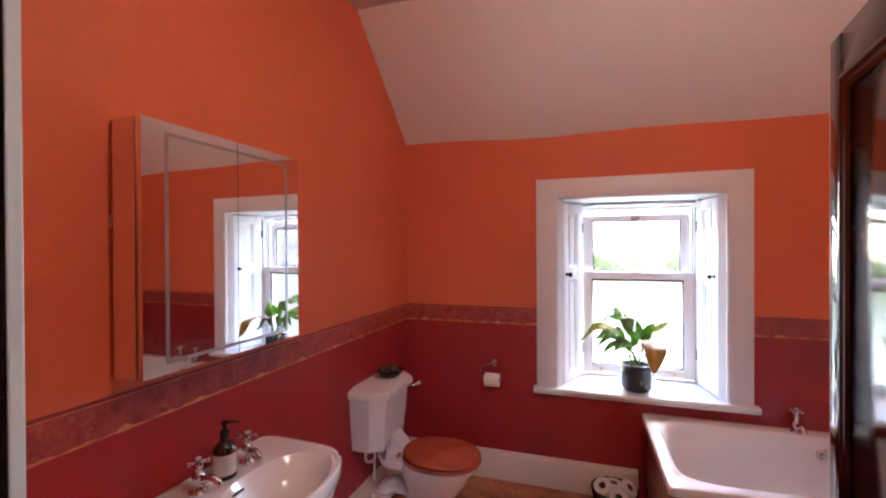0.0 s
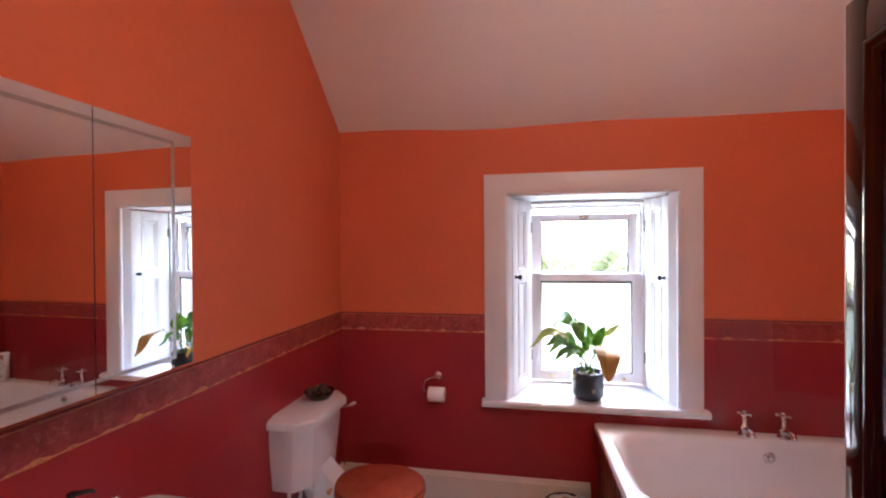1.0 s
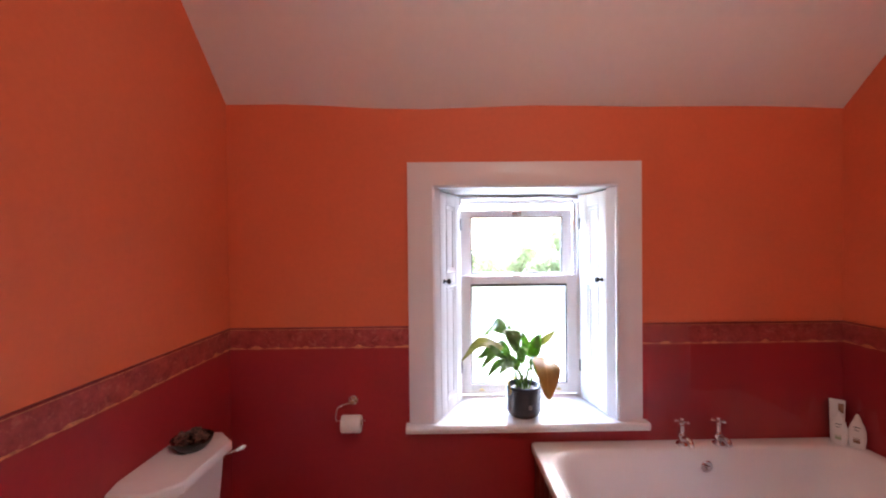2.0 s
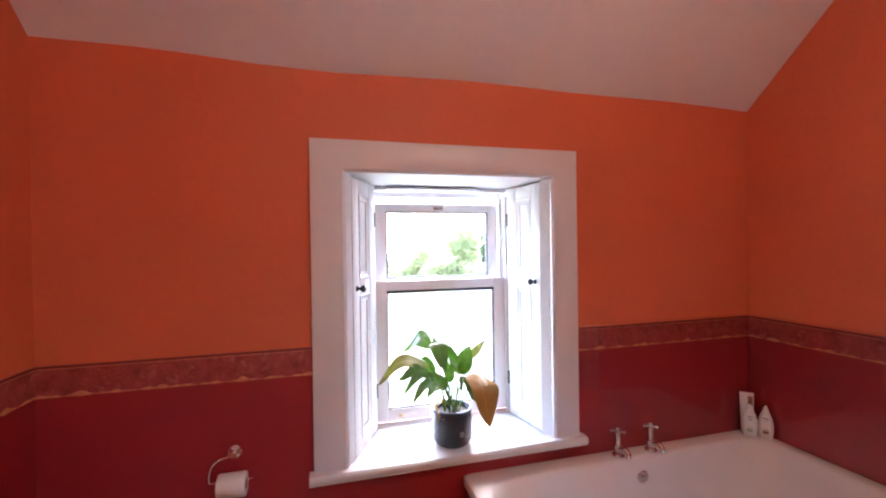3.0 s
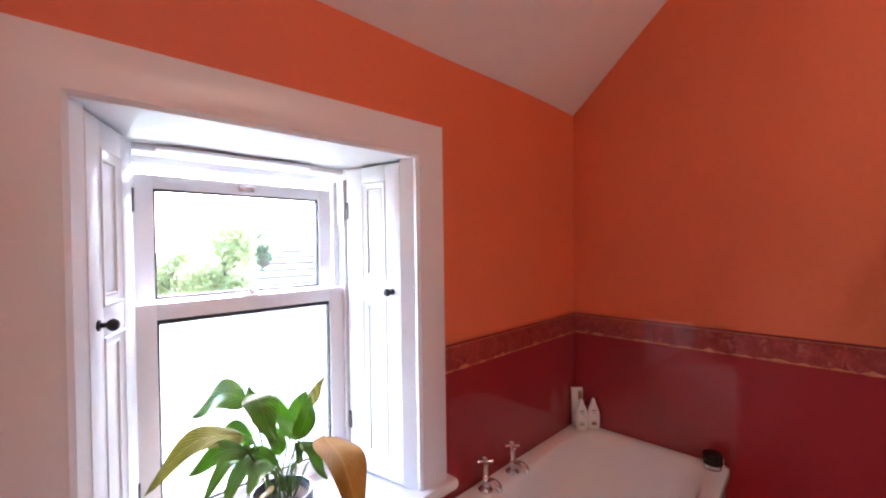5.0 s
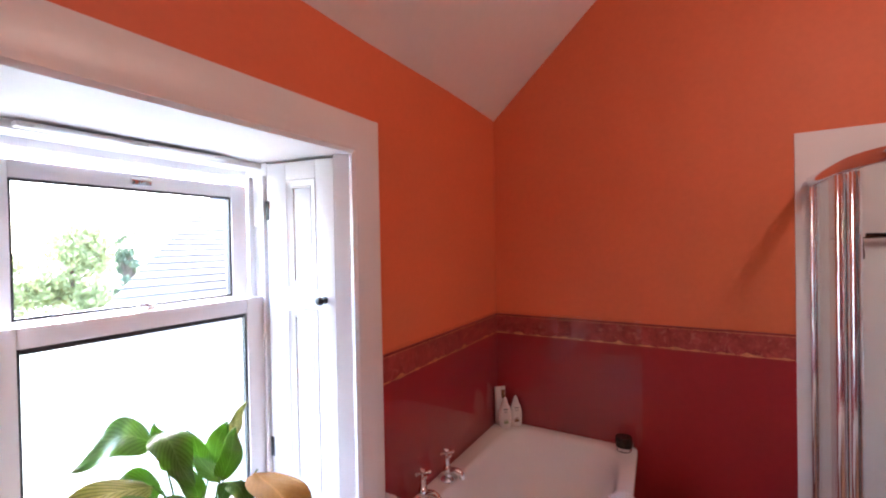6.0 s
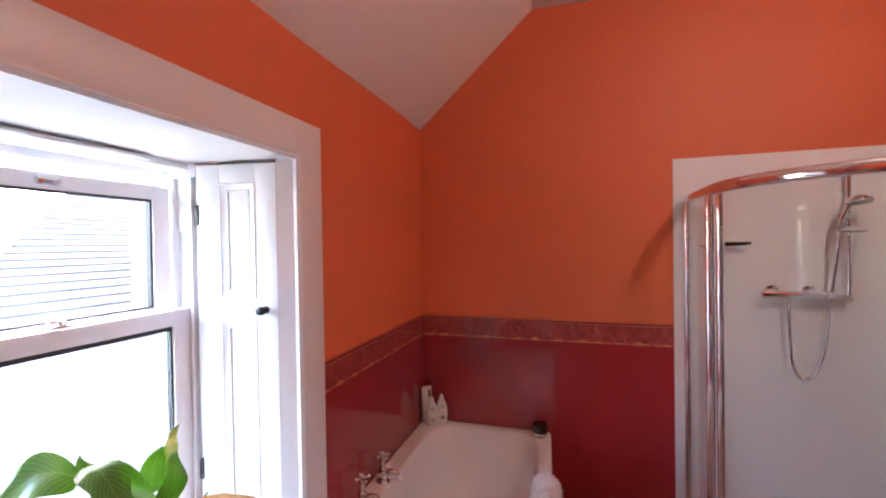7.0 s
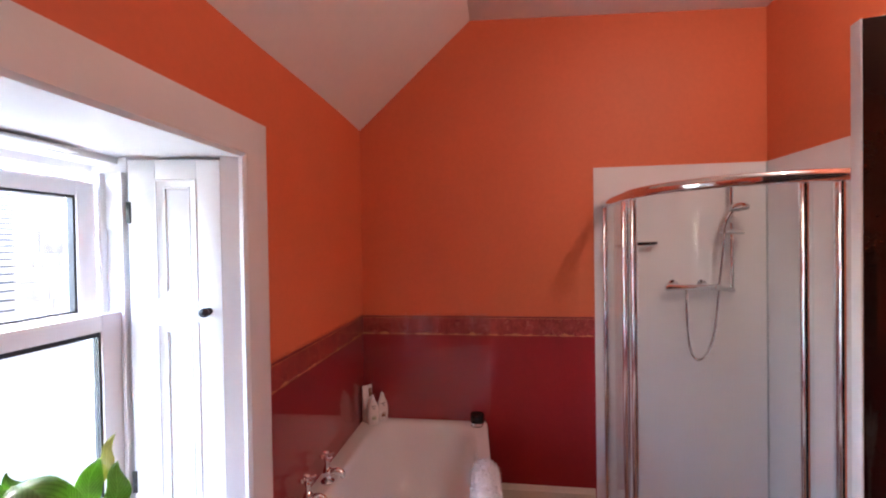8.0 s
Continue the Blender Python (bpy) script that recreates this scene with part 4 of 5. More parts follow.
def basin():
    y0, y1, xf = 1.005, 1.552, 0.402
    cy = (y0 + y1) / 2
    root = thing("washbasin", (WEST, cy, FLOOR), "white ceramic pedestal washbasin under the mirror cabinet", "washbasin")
    hw = (y1 - y0) / 2

    def outline(inset, z, drop=0.0):
        pts = []
        hwi, f = hw - inset, xf - inset
        side = [(WEST + 0.004 + drop, 0.90), (WEST + 0.05 + drop, 1.0), (0.12 - drop, 1.0), (0.215 - drop, 0.99), (0.262 - drop, 0.955), (0.298 - drop, 0.885), (0.318 - drop, 0.80), (0.336 - drop, 0.765), (0.362 - drop, 0.60), (f - 0.012 - drop, 0.32)]
        key = [(x, -hwi * k) for x, k in side] + [(f - drop, 0.0)] + [(x, hwi * k) for x, k in reversed(side)]
        dense = sweep([(x, y, 0) for x, y in key], 3)
        for p in dense:
            pts.append(Vector((p.x, cy + p.y, z)))
        for k in range(1, 8):
            pts.append(Vector((dense[0].x, cy + hwi * 0.90 * (1 - k / 4), z)))
        return pts
    n = len(outline(0, 0))
    bowl_c = (0.226, cy)

    def bowl(a, b, z):
        ring = []
        for p in outline(0, z):
            d = Vector((p.x - bowl_c[0], p.y - bowl_c[1]))
            t = math.atan2(d.y / b, d.x / a)
            ring.append(Vector((bowl_c[0] + a * math.cos(t), bowl_c[1] + b * math.sin(t), z)))
        return ring
    loops = [outline(0.16, BASIN - 0.19, 0.02), outline(0.10, BASIN - 0.16, 0.02), outline(0.035, BASIN - 0.085, 0.01), outline(0.006, BASIN - 0.05), outline(0.0, BASIN - 0.035), outline(0.0, BASIN - 0.012), outline(0.004, BASIN - 0.003), outline(0.012, BASIN),
             outline(0.022, BASIN - 0.001), outline(0.030, BASIN - 0.008)]
    loops += [bowl(0.144, 0.228, BASIN - 0.010), bowl(0.136, 0.216, BASIN - 0.022), bowl(0.114, 0.175, BASIN - 0.06), bowl(0.094, 0.14, BASIN - 0.105), bowl(0.055, 0.08, BASIN - 0.128), bowl(0.02, 0.02, BASIN - 0.132)]
    bm = bmesh.new()
    loft(bm, loops, cap0=True, cap1=True)
    part("bowl", bm, CERAMIC, root)
    bm = bmesh.new()
    loft(bm, [oval(0.04, cy, 0.095, 0.10, FLOOR, 3, 32), oval(0.04, cy, 0.085, 0.088, FLOOR + 0.05, 2.6, 32), oval(0.04, cy, 0.07, 0.072, 0.25, 2.4, 32), oval(0.045, cy, 0.075, 0.08, 0.5, 2.4, 32), oval(0.06, cy, 0.10, 0.11, BASIN - 0.17, 2.4, 32)], cap0=True, cap1=True)
    part("pedestal", bm, CERAMIC, root)
    # no hole is cut: a black oval paints the slot's shaded inside
    bm = bmesh.new()
    loft(bm, [oval(0, 0, 0.005, 0.026, 0.0, 2.6, 24), oval(0, 0, 0.005, 0.026, 0.006, 2.6, 24)], cap0=True, cap1=True)
    bmesh.ops.transform(bm, matrix=pose(0.106, cy - 0.060, BASIN - 0.036, 0, 66, 0), verts=bm.verts)
    part("overflow_slot", bm, RUBBER, root, "dark overflow slot")
    bm = bmesh.new()
    lathe(bm, [(0.024, 0), (0.022, 0.004), (0.008, 0.005)], (bowl_c[0], cy, BASIN - 0.133), 20)
    part("waste", bm, CHROME, root, "chrome waste")
    turned(root)


basin()
turned(pillar_tap("basin_tap", (0.020, 1.350, BASIN - 0.008), -12, 0.095, "chrome cross-head basin tap", "tap", "basin taps", 1.15))
turned(pillar_tap("basin_tap", (0.020, 1.145, BASIN - 0.008), 12, 0.095, "chrome cross-head basin tap", "tap", "basin taps", 1.15))


def soap():
    at = (0.026, 1.243, BASIN - 0.008)
    root = thing("soap_dispenser", at, "dark amber soap bottle with white label and black pump", "soap dispenser")
    bm = bmesh.new()
    lathe(bm, [(0.034, 0), (0.038, 0.004), (0.038, 0.095), (0.035, 0.108), (0.024, 0.120), (0.014, 0.127), (0.014, 0.146)], at, 32)
    part("bottle", bm, AMBER, root)
    bm = bmesh.new()
    lathe(bm, [(0.0386, 0.018), (0.0386, 0.088)], at, 32, "z", False, False)
    lab = part("label", bm, LABEL_WHITE, root, "off-white paper label")
    for k, (w, z) in enumerate(((0.022, 0.070), (0.030, 0.056), (0.026, 0.046), (0.018, 0.034))):
        bm = bmesh.new()
        loft(bm, [[Vector(at) + Vector((0.0391 * math.cos(t), 0.0391 * math.sin(t), z + dz)) for t in np.linspace(-0.6 - w * 15, -0.6 + w * 15, 9)] for dz in (0, 0.004)], close=False)
        part("print_bar", bm, TRIM_GREY, lab)
    bm = bmesh.new()
    lathe(bm, [(0.015, 0.142), (0.015, 0.160), (0.010, 0.163), (0.006, 0.165), (0.006, 0.183), (0.011, 0.184), (0.011, 0.192), (0.004, 0.194)], at, 20)
    tube(bm, [(at[0], at[1], at[2] + 0.188), (at[0] + 0.028, at[1] + 0.024, at[2] + 0.187), (at[0] + 0.034, at[1] + 0.030, at[2] + 0.182)], [0.006, 0.005, 0.004], 10)
    part("pump", bm, BLACK_PLASTIC, root)
    turned(root)


soap()


# ---- mirror cabinet ----
def mirror_cabinet():
    x1, y0, y1, z0, z1 = 0.050, 0.948, 1.606, 1.214, 1.958
    root = thing("mirror_cabinet", (WEST, (y0 + y1) / 2, z0), "two-door mirror cabinet with frosted light bands on the wall", "mirror cabinet")
    part("body", box(bmesh.new(), WEST + 0.003, x1 - 0.022, y0 + 0.001, y1 - 0.001, z0, z1, 0.001), SILVER, root, "satin aluminium cabinet body")
    part("side_mirror", box(bmesh.new(), WEST + 0.012, x1 - 0.024, y0 - 0.003, y0 + 0.0005, z0 + 0.002, z1 - 0.002), MIRROR, root, "mirrored side panel", False)
    # white tab drawn in place of a reflection on the cabinet's back edge
    part("glint_mark", box(bmesh.new(), WEST + 0.0005, WEST + 0.010, y0 - 0.006, y0 - 0.0035, 1.645, 1.685, 0.001), WHITE_PLASTIC, root, "small white mark standing in for a reflection")
    mid = 1.286
    for a, b, left in ((y0, mid - 0.001, True), (mid + 0.001, y1, False)):
        d = part("door", box(bmesh.new(), x1 - 0.020, x1 - 0.004, a, b, z0, z1, 0.001), SILVER, root)
        part("mirror_glass", box(bmesh.new(), x1 - 0.0038, x1, a + 0.0005, b - 0.0005, z0 + 0.0005, z1 - 0.0005), MIRROR, d, "", False)
        bm = bmesh.new()
        g, wd = 0.030, 0.011
        xa, xb = x1 + 0.0002, x1 + 0.0008
        if left:
            c0 = y0 + 0.068
            box(bm, xa, xb, c0, c0 + wd, z0 + g, z1 - g)
            box(bm, xa, xb, c0 + wd, b - 0.001, z1 - g - wd, z1 - g)
            box(bm, xa, xb, c0 + wd, b - 0.001, z0 + g, z0 + g + wd)
        else:
            c1 = y1 - 0.068
            box(bm, xa, xb, c1 - wd, c1, z0 + g, z1 - g)
            box(bm, xa, xb, a + 0.001, c1 - wd, z1 - g - wd, z1 - g)
            box(bm, xa, xb, a + 0.001, c1 - wd, z0 + g, z0 + g + wd)
        part("frosted_band", bm, FROST, d, "frosted band in the mirror", False)
    turned(root)


mirror_cabinet()


# ---- shower ----
TRAY = FLOOR + 0.10
TURN_X, TURN_Y, TURN_R = 2.79, 1.055, 0.50


def shower_line(inset=0.0, z=0.0, steps=20):
    """The plan of the quadrant: from the east wall round to the wall behind it."""
    r = TURN_R - inset
    pts = [Vector((EAST - 0.008, TURN_Y + r, z))]
    for k in range(steps + 1):
        a = math.radians(90 + 90 * k / steps)
        pts.append(Vector((TURN_X + r * math.cos(a), TURN_Y + r * math.sin(a), z)))
    pts.append(Vector((TURN_X - r, SHOWER_WALL + 0.008, z)))
    return pts


def shower():
    root = thing("shower_enclosure", (TURN_X, TURN_Y, FLOOR), "quadrant shower enclosure with clear glass and polished frame", "shower")
    # tray
    bm = bmesh.new()
    def ring(inset, z):
        pts = [p.copy() for p in shower_line(inset)]
        ring = pts + [Vector((EAST - 0.008 - max(0, inset), SHOWER_WALL + 0.008 + max(0, inset), 0))]
        pts[0].x -= max(0, inset)
        pts[-1].y += max(0, inset)
        for p in ring:
            p.z = z
        return ring
    loft(bm, [ring(-0.02, FLOOR), ring(-0.02, TRAY - 0.01), ring(-0.012, TRAY), ring(0.06, TRAY), ring(0.08, TRAY - 0.025)], cap0=True, cap1=True)
    part("tray", bm, CERAMIC, root)
    top = 1.800
    # rails
    def rail(name, z0, z1, half):
        bm = bmesh.new()
        inner, outer = shower_line(half), shower_line(-half)
        loops = []
        for a, b in zip(inner, outer):
            m = (a + b) / 2
            h, zc, ring = (b - a) / 2, (z0 + z1) / 2, []
            for k in range(16):
                t = 2 * math.pi * k / 16
                c, q = math.cos(t), math.sin(t)
                p = m + h * math.copysign(abs(c) ** 0.75, c)
                ring.append(Vector((p.x, p.y, zc + (z1 - z0) / 2 * math.copysign(abs(q) ** 0.75, q))))
            loops.append(ring)
        loft(bm, loops, cap0=True, cap1=True)
        return part(name, bm, SILVER, root)
    rail("top_rail", top - 0.012, top + 0.034, 0.022)
    rail("bottom_rail", TRAY, TRAY + 0.035, 0.018)

    # glass: two fixed panels and two curved sliding doors
    def glass(name, pts, z0, z1, label):
        bm = bmesh.new()
        loops = []
        for i, p in enumerate(pts):
            d = (pts[min(i + 1, len(pts) - 1)] - pts[max(i - 1, 0)]).normalized()
            n = Vector((-d.y, d.x, 0)) * 0.003
            loops.append([p + n + Vector((0, 0, z0)), p - n + Vector((0, 0, z0)), p - n + Vector((0, 0, z1)), p + n + Vector((0, 0, z1))])
        loft(bm, loops)
        g = part(name, bm, SHOWER_GLASS, root, label)
        g.visible_shadow = False
        return g
    y, x = TURN_Y + TURN_R, TURN_X - TURN_R
    glass("fixed_panel", [Vector((EAST - 0.04, y, 0)), Vector((TURN_X + 0.02, y, 0))], TRAY + 0.03, top, "clear fixed glass panel")
    glass("fixed_panel", [Vector((x, TURN_Y - 0.02, 0)), Vector((x, SHOWER_WALL + 0.04, 0))], TRAY + 0.03, top, "clear fixed glass panel")

    def arc(a0, a1, r, n=9):
        return [Vector((TURN_X + r * math.cos(math.radians(a)), TURN_Y + r * math.sin(math.radians(a)), 0)) for a in np.linspace(a0, a1, n)]
    glass("sliding_door", arc(93, 135, TURN_R - 0.012), TRAY + 0.04, top, "clear curved glass sliding door")
    glass("sliding_door", arc(135, 177, TURN_R - 0.012), TRAY + 0.04, top, "clear curved glass sliding door")

    def post(name, px, py, w, d, ang):
        bm = bmesh.new()
        prof = [(w / 2 * math.copysign(abs(math.cos(t)) ** 0.8, math.cos(t)), d * 0.62 * math.copysign(abs(math.sin(t)) ** 0.8, math.sin(t))) for t in np.linspace(0, 2 * math.pi, 21)[:-1]]
        prism(bm, prof, "z", TRAY + 0.02, top - 0.013)
        bmesh.ops.transform(bm, matrix=pose(px, py, 0, 0, 0, ang), verts=bm.verts)
        part(name, bm, SILVER, root)
    post("wall_profile", EAST - 0.024, y, 0.034, 0.026, 0)
    post("wall_profile", x, SHOWER_WALL + 0.024, 0.034, 0.026, 90)
    post("door_post", TURN_X + 0.015, y, 0.026, 0.03, 0)
    post("door_post", TURN_X - 0.055, y - 0.016, 0.026, 0.024, 6)
    post("door_post", x, TURN_Y - 0.045, 0.026, 0.03, 90)
    post("door_post", x + 0.014, TURN_Y + 0.055, 0.026, 0.024, 84)

    # wall panels with a corner trim
    for bx in ((EAST - 0.006, EAST - 0.0005, SHOWER_WALL + 0.006, 1.612, TRAY, 2.022), (2.27, EAST - 0.007, SHOWER_WALL + 0.0005, SHOWER_WALL + 0.006, TRAY, 2.022)):
        p = tagged(part("shower_wall_panel", box(bmesh.new(), *bx), SHOWER_WHITE, None, "", False), "satin white waterproof shower wall panel", "shower panel", "shower wall panels")
    bm = bmesh.new()
    prism(bm, [(EAST - 0.0065, SHOWER_WALL + 0.0065), (EAST - 0.013, SHOWER_WALL + 0.0065), (EAST - 0.0065, SHOWER_WALL + 0.013)], "z", TRAY, 2.022)
    part("corner_trim", bm, TRIM_GREY, root, "pale grey corner trim")


shower()


def shower_mixer():
    X = EAST - 0.006
    root = thing("shower_mixer", (X, 1.10, 1.34), "chrome bar shower mixer with riser rail and hand shower", "shower mixer")
    bx = X - 0.055
    bm = bmesh.new()
    tube(bm, [(bx, 1.250, 1.340), (bx, 1.243, 1.340), (bx, 1.215, 1.340), (bx, 1.212, 1.340), (bx, 1.00, 1.340), (bx, 0.997, 1.340), (bx, 0.965, 1.340), (bx, 0.958, 1.340)], [0.014, 0.021, 0.021, 0.017, 0.017, 0.021, 0.021, 0.014], 20)
    part("bar_valve", bm, CHROME, root)
    for y in (1.19, 1.04):
        bm = bmesh.new()
        tube(bm, [(X, y, 1.352), (X - 0.008, y, 1.352), (X - 0.012, y, 1.350), (bx, y, 1.342)], [0.028, 0.028, 0.016, 0.015], 18)
        part("valve_inlet", bm, CHROME, root)
    rx, ry = X - 0.045, 0.905
    bm = bmesh.new()
    tube(bm, [(rx, ry, 1.32), (rx, ry, 1.935)], 0.009, 14)
    part("riser_rail", bm, CHROME, root)
    for z in (1.325, 1.93):
        bm = bmesh.new()
        tube(bm, [(X, ry, z), (X - 0.006, ry, z), (X - 0.010, ry, z), (rx - 0.012, ry, z)], [0.017, 0.017, 0.011, 0.013], 14)
        part("rail_bracket", bm, CHROME, root)
    bm = bmesh.new()
    lathe(bm, [(0.046, 0), (0.058, 0.006), (0.056, 0.011), (0.02, 0.018), (0.012, 0.026)], (rx - 0.030, ry + 0.008, 1.628), 28)
    part("soap_dish", bm, TRIM_GREY, root, "grey soap dish")
    bm = bmesh.new()
    tube(bm, [(rx, ry, 1.700), (rx - 0.030, ry + 0.025, 1.702), (rx - 0.045, ry + 0.045, 1.704)], [0.016, 0.014, 0.016], 14)
    part("slider", bm, CHROME, root)
    hx = rx - 0.050
    bm = bmesh.new()
    tube(bm, sweep([(hx, ry + 0.060, 1.655), (hx - 0.002, ry + 0.048, 1.700), (hx - 0.006, ry + 0.028, 1.745), (hx - 0.012, ry + 0.008, 1.772)], 5), [0.010] * 5 + [0.012] * 6 + [0.016] * 5, 14)
    part("handle", bm, CHROME, root)
    bm = bmesh.new()
    lathe(bm, [(0.012, 0.026), (0.030, 0.018), (0.047, 0.004), (0.049, -0.004), (0.044, -0.009)], (0, 0, 0), 28)
    bmesh.ops.transform(bm, matrix=pose(hx - 0.018, ry - 0.002, 1.768, -6, 8, 0), verts=bm.verts)
    head = part("shower_head", bm, CHROME, root)
    bm = bmesh.new()
    lathe(bm, [(0.046, -0.0095), (0.044, -0.016), (0.036, -0.018)], (0, 0, 0), 28)
    bmesh.ops.transform(bm, matrix=pose(hx - 0.018, ry - 0.002, 1.768, -6, 8, 0), verts=bm.verts)
    part("spray_face", bm, TRIM_GREY, head, "grey spray face")
    bm = bmesh.new()
    tube(bm, [(rx, ry + 0.004, 1.330), (rx - 0.004, ry + 0.030, 1.330), (rx - 0.004, ry + 0.056, 1.330)], [0.013, 0.013, 0.010], 14)
    part("hose_bracket", bm, CHROME, root)
    bm = bmesh.new()
    line = sweep([(bx, 1.138, 1.325), (bx, 1.140, 1.25), (bx + 0.005, 1.130, 1.06), (bx + 0.015, 1.105, 0.965), (bx + 0.02, 1.065, 0.938), (bx + 0.015, 1.025, 0.985), (bx + 0.010, 0.995, 1.10), (bx, 0.975, 1.33), (hx, ry + 0.064, 1.58), (hx, ry + 0.060, 1.658)], 26)
    tube(bm, line, [0.0090 if k % 2 else 0.0075 for k in range(len(line))], 10)
    part("hose", bm, CHROME, root, "ribbed chrome hose")


shower_mixer()


def squeegee():
    X = EAST - 0.006
    root = thing("squeegee", (X, 1.40, 1.575), "black and chrome window squeegee on the shower wall", "squeegee")
    bm = bmesh.new()
    tube(bm, [(X - 0.002, 1.50, 1.572), (X - 0.03, 1.49, 1.572), (X - 0.04, 1.30, 1.578)], [0.006, 0.007, 0.007], 10)
    part("blade_holder", bm, CHROME, root)
    part("blade", box(bmesh.new(), X - 0.048, X - 0.036, 1.285, 1.405, 1.578, 1.592, 0.002), BLACK_PLASTIC, root, "black rubber blade")
    bm = bmesh.new()
    tube(bm, sweep([(X - 0.03, 1.415, 1.565), (X - 0.035, 1.415, 1.53), (X - 0.03, 1.415, 1.49)], 5), [0.008] * 6 + [0.011] * 5, 10)
    part("grip", bm, BLACK_PLASTIC, root)


squeegee()


# ---- on the bath rim ----
def lotion(at, rz, label, band):
    root = thing("shampoo_bottle", at, label, "bottle", "bottles on the bath rim")
    m = pose(*at, 0, 0, rz)
    bm = bmesh.new()
    loops = []
    for z, a, b in ((0, 0.028, 0.018), (0.004, 0.031, 0.020), (0.05, 0.036, 0.022), (0.085, 0.035, 0.021), (0.115, 0.027, 0.017), (0.140, 0.016, 0.0125)):
        loops.append(oval(0, 0, a, b, z, 2.3, 32))
    loft(bm, loops, cap0=True, cap1=True)
    bmesh.ops.transform(bm, matrix=m, verts=bm.verts)
    b = part("bottle", bm, WHITE_PLASTIC, root)
    bm = bmesh.new()
    loft(bm, [oval(0, 0, 0.0162, 0.0127, 0.1405, 2.3, 24), oval(0, 0, 0.011, 0.010, 0.158, 2.3, 24), oval(0, 0, 0.005, 0.006, 0.170, 2.3, 24)], cap0=True, cap1=True)
    bmesh.ops.transform(bm, matrix=m, verts=bm.verts)
    part("cap", bm, WHITE_PLASTIC, root)
    for z0, z1, mat, f in ((0.105, 0.109, PRINT_DARK, 0.55), (0.092, 0.095, PRINT_DARK, 0.3), (0.028, 0.045, band, 0.5), (0.050, 0.053, band, 0.4)):
        bm = bmesh.new()
        rows = []
        for z in (z0, z1):
            a, bb = np.interp(z, (0.004, 0.05, 0.085, 0.115, 0.14), (0.031, 0.036, 0.035, 0.027, 0.016)) + 0.0005, np.interp(z, (0.004, 0.05, 0.085, 0.115, 0.14), (0.020, 0.022, 0.021, 0.017, 0.0125)) + 0.0005
            rows.append([Vector((a * math.sin(t), -bb * math.cos(t), z)) for t in np.linspace(-f, f, 9)])
        loft(bm, rows, close=False)
        bmesh.ops.transform(bm, matrix=m, verts=bm.verts)
        part("print", bm, mat, b)


lotion((3.118, 2.915, RIM), -52, "white shampoo bottle with a pale green print", LABEL_GREEN)
lotion((3.172, 2.872, RIM), -52, "white shampoo bottle with a brown print", LABEL_BROWN)


def tall_bottle():
    at = (3.152, 2.960, RIM)
    root = thing("conditioner_bottle", at, "tall white tube with a brown label in the bath corner", "bottle", "bottles on the bath rim")
    m = pose(*at, 0, 0, -45)
    bm = bmesh.new()
    loft(bm, [oval(0, 0, 0.026, 0.022, 0, 3, 32), oval(0, 0, 0.028, 0.024, 0.006, 3, 32), oval(0, 0, 0.031, 0.018, 0.13, 3, 32), oval(0, 0, 0.033, 0.006, 0.205, 4, 32), oval(0, 0, 0.033, 0.004, 0.215, 4, 32)], cap0=True, cap1=True)
    bmesh.ops.transform(bm, matrix=m, verts=bm.verts)
    part("tube", bm, WHITE_PLASTIC, root)
    bm = bmesh.new()
    loft(bm, [[Vector((a, -np.interp(z, (0, 0.13, 0.205), (0.0245, 0.0190, 0.0075)), z)) for a in np.linspace(0.004, 0.026, 5)] for z in (0.15, 0.165, 0.18, 0.198)], close=False)
    bmesh.ops.transform(bm, matrix=m, verts=bm.verts)
    part("label", bm, LABEL_BROWN, root, "brown printed label")


tall_bottle()


def jar():
    at = (3.150, 2.295, RIM)
    root = thing("jar", at, "black cosmetic jar on the bath corner", "jar")
    bm = bmesh.new()
    lathe(bm, [(0.033, 0), (0.037, 0.004), (0.038, 0.030), (0.036, 0.033)], at, 32)
    body = part("body", bm, BLACK_PLASTIC, root)
    bm = bmesh.new()
    lathe(bm, [(0.0384, 0.008), (0.0384, 0.022)], at, 32, "z", False, False)
    part("label", bm, SILVER, root, "silver printed band")
    bm = bmesh.new()
    lathe(bm, [(0.037, 0.034), (0.040, 0.036), (0.040, 0.066), (0.037, 0.070), (0.030, 0.070)], at, 40)
    part("lid", bm, BLACK_PLASTIC, root)
    at = (3.19, 2.262, RIM)
    root = thing("bath_plug", at, "small chrome bath plug on the rim", "bath plug")
    bm = bmesh.new()
    lathe(bm, [(0.016, 0), (0.020, 0.010), (0.020, 0.016), (0.006, 0.018), (0.004, 0.028), (0.008, 0.034), (0.003, 0.038)], at, 20)
    part("plug", bm, CHROME, root)


jar()


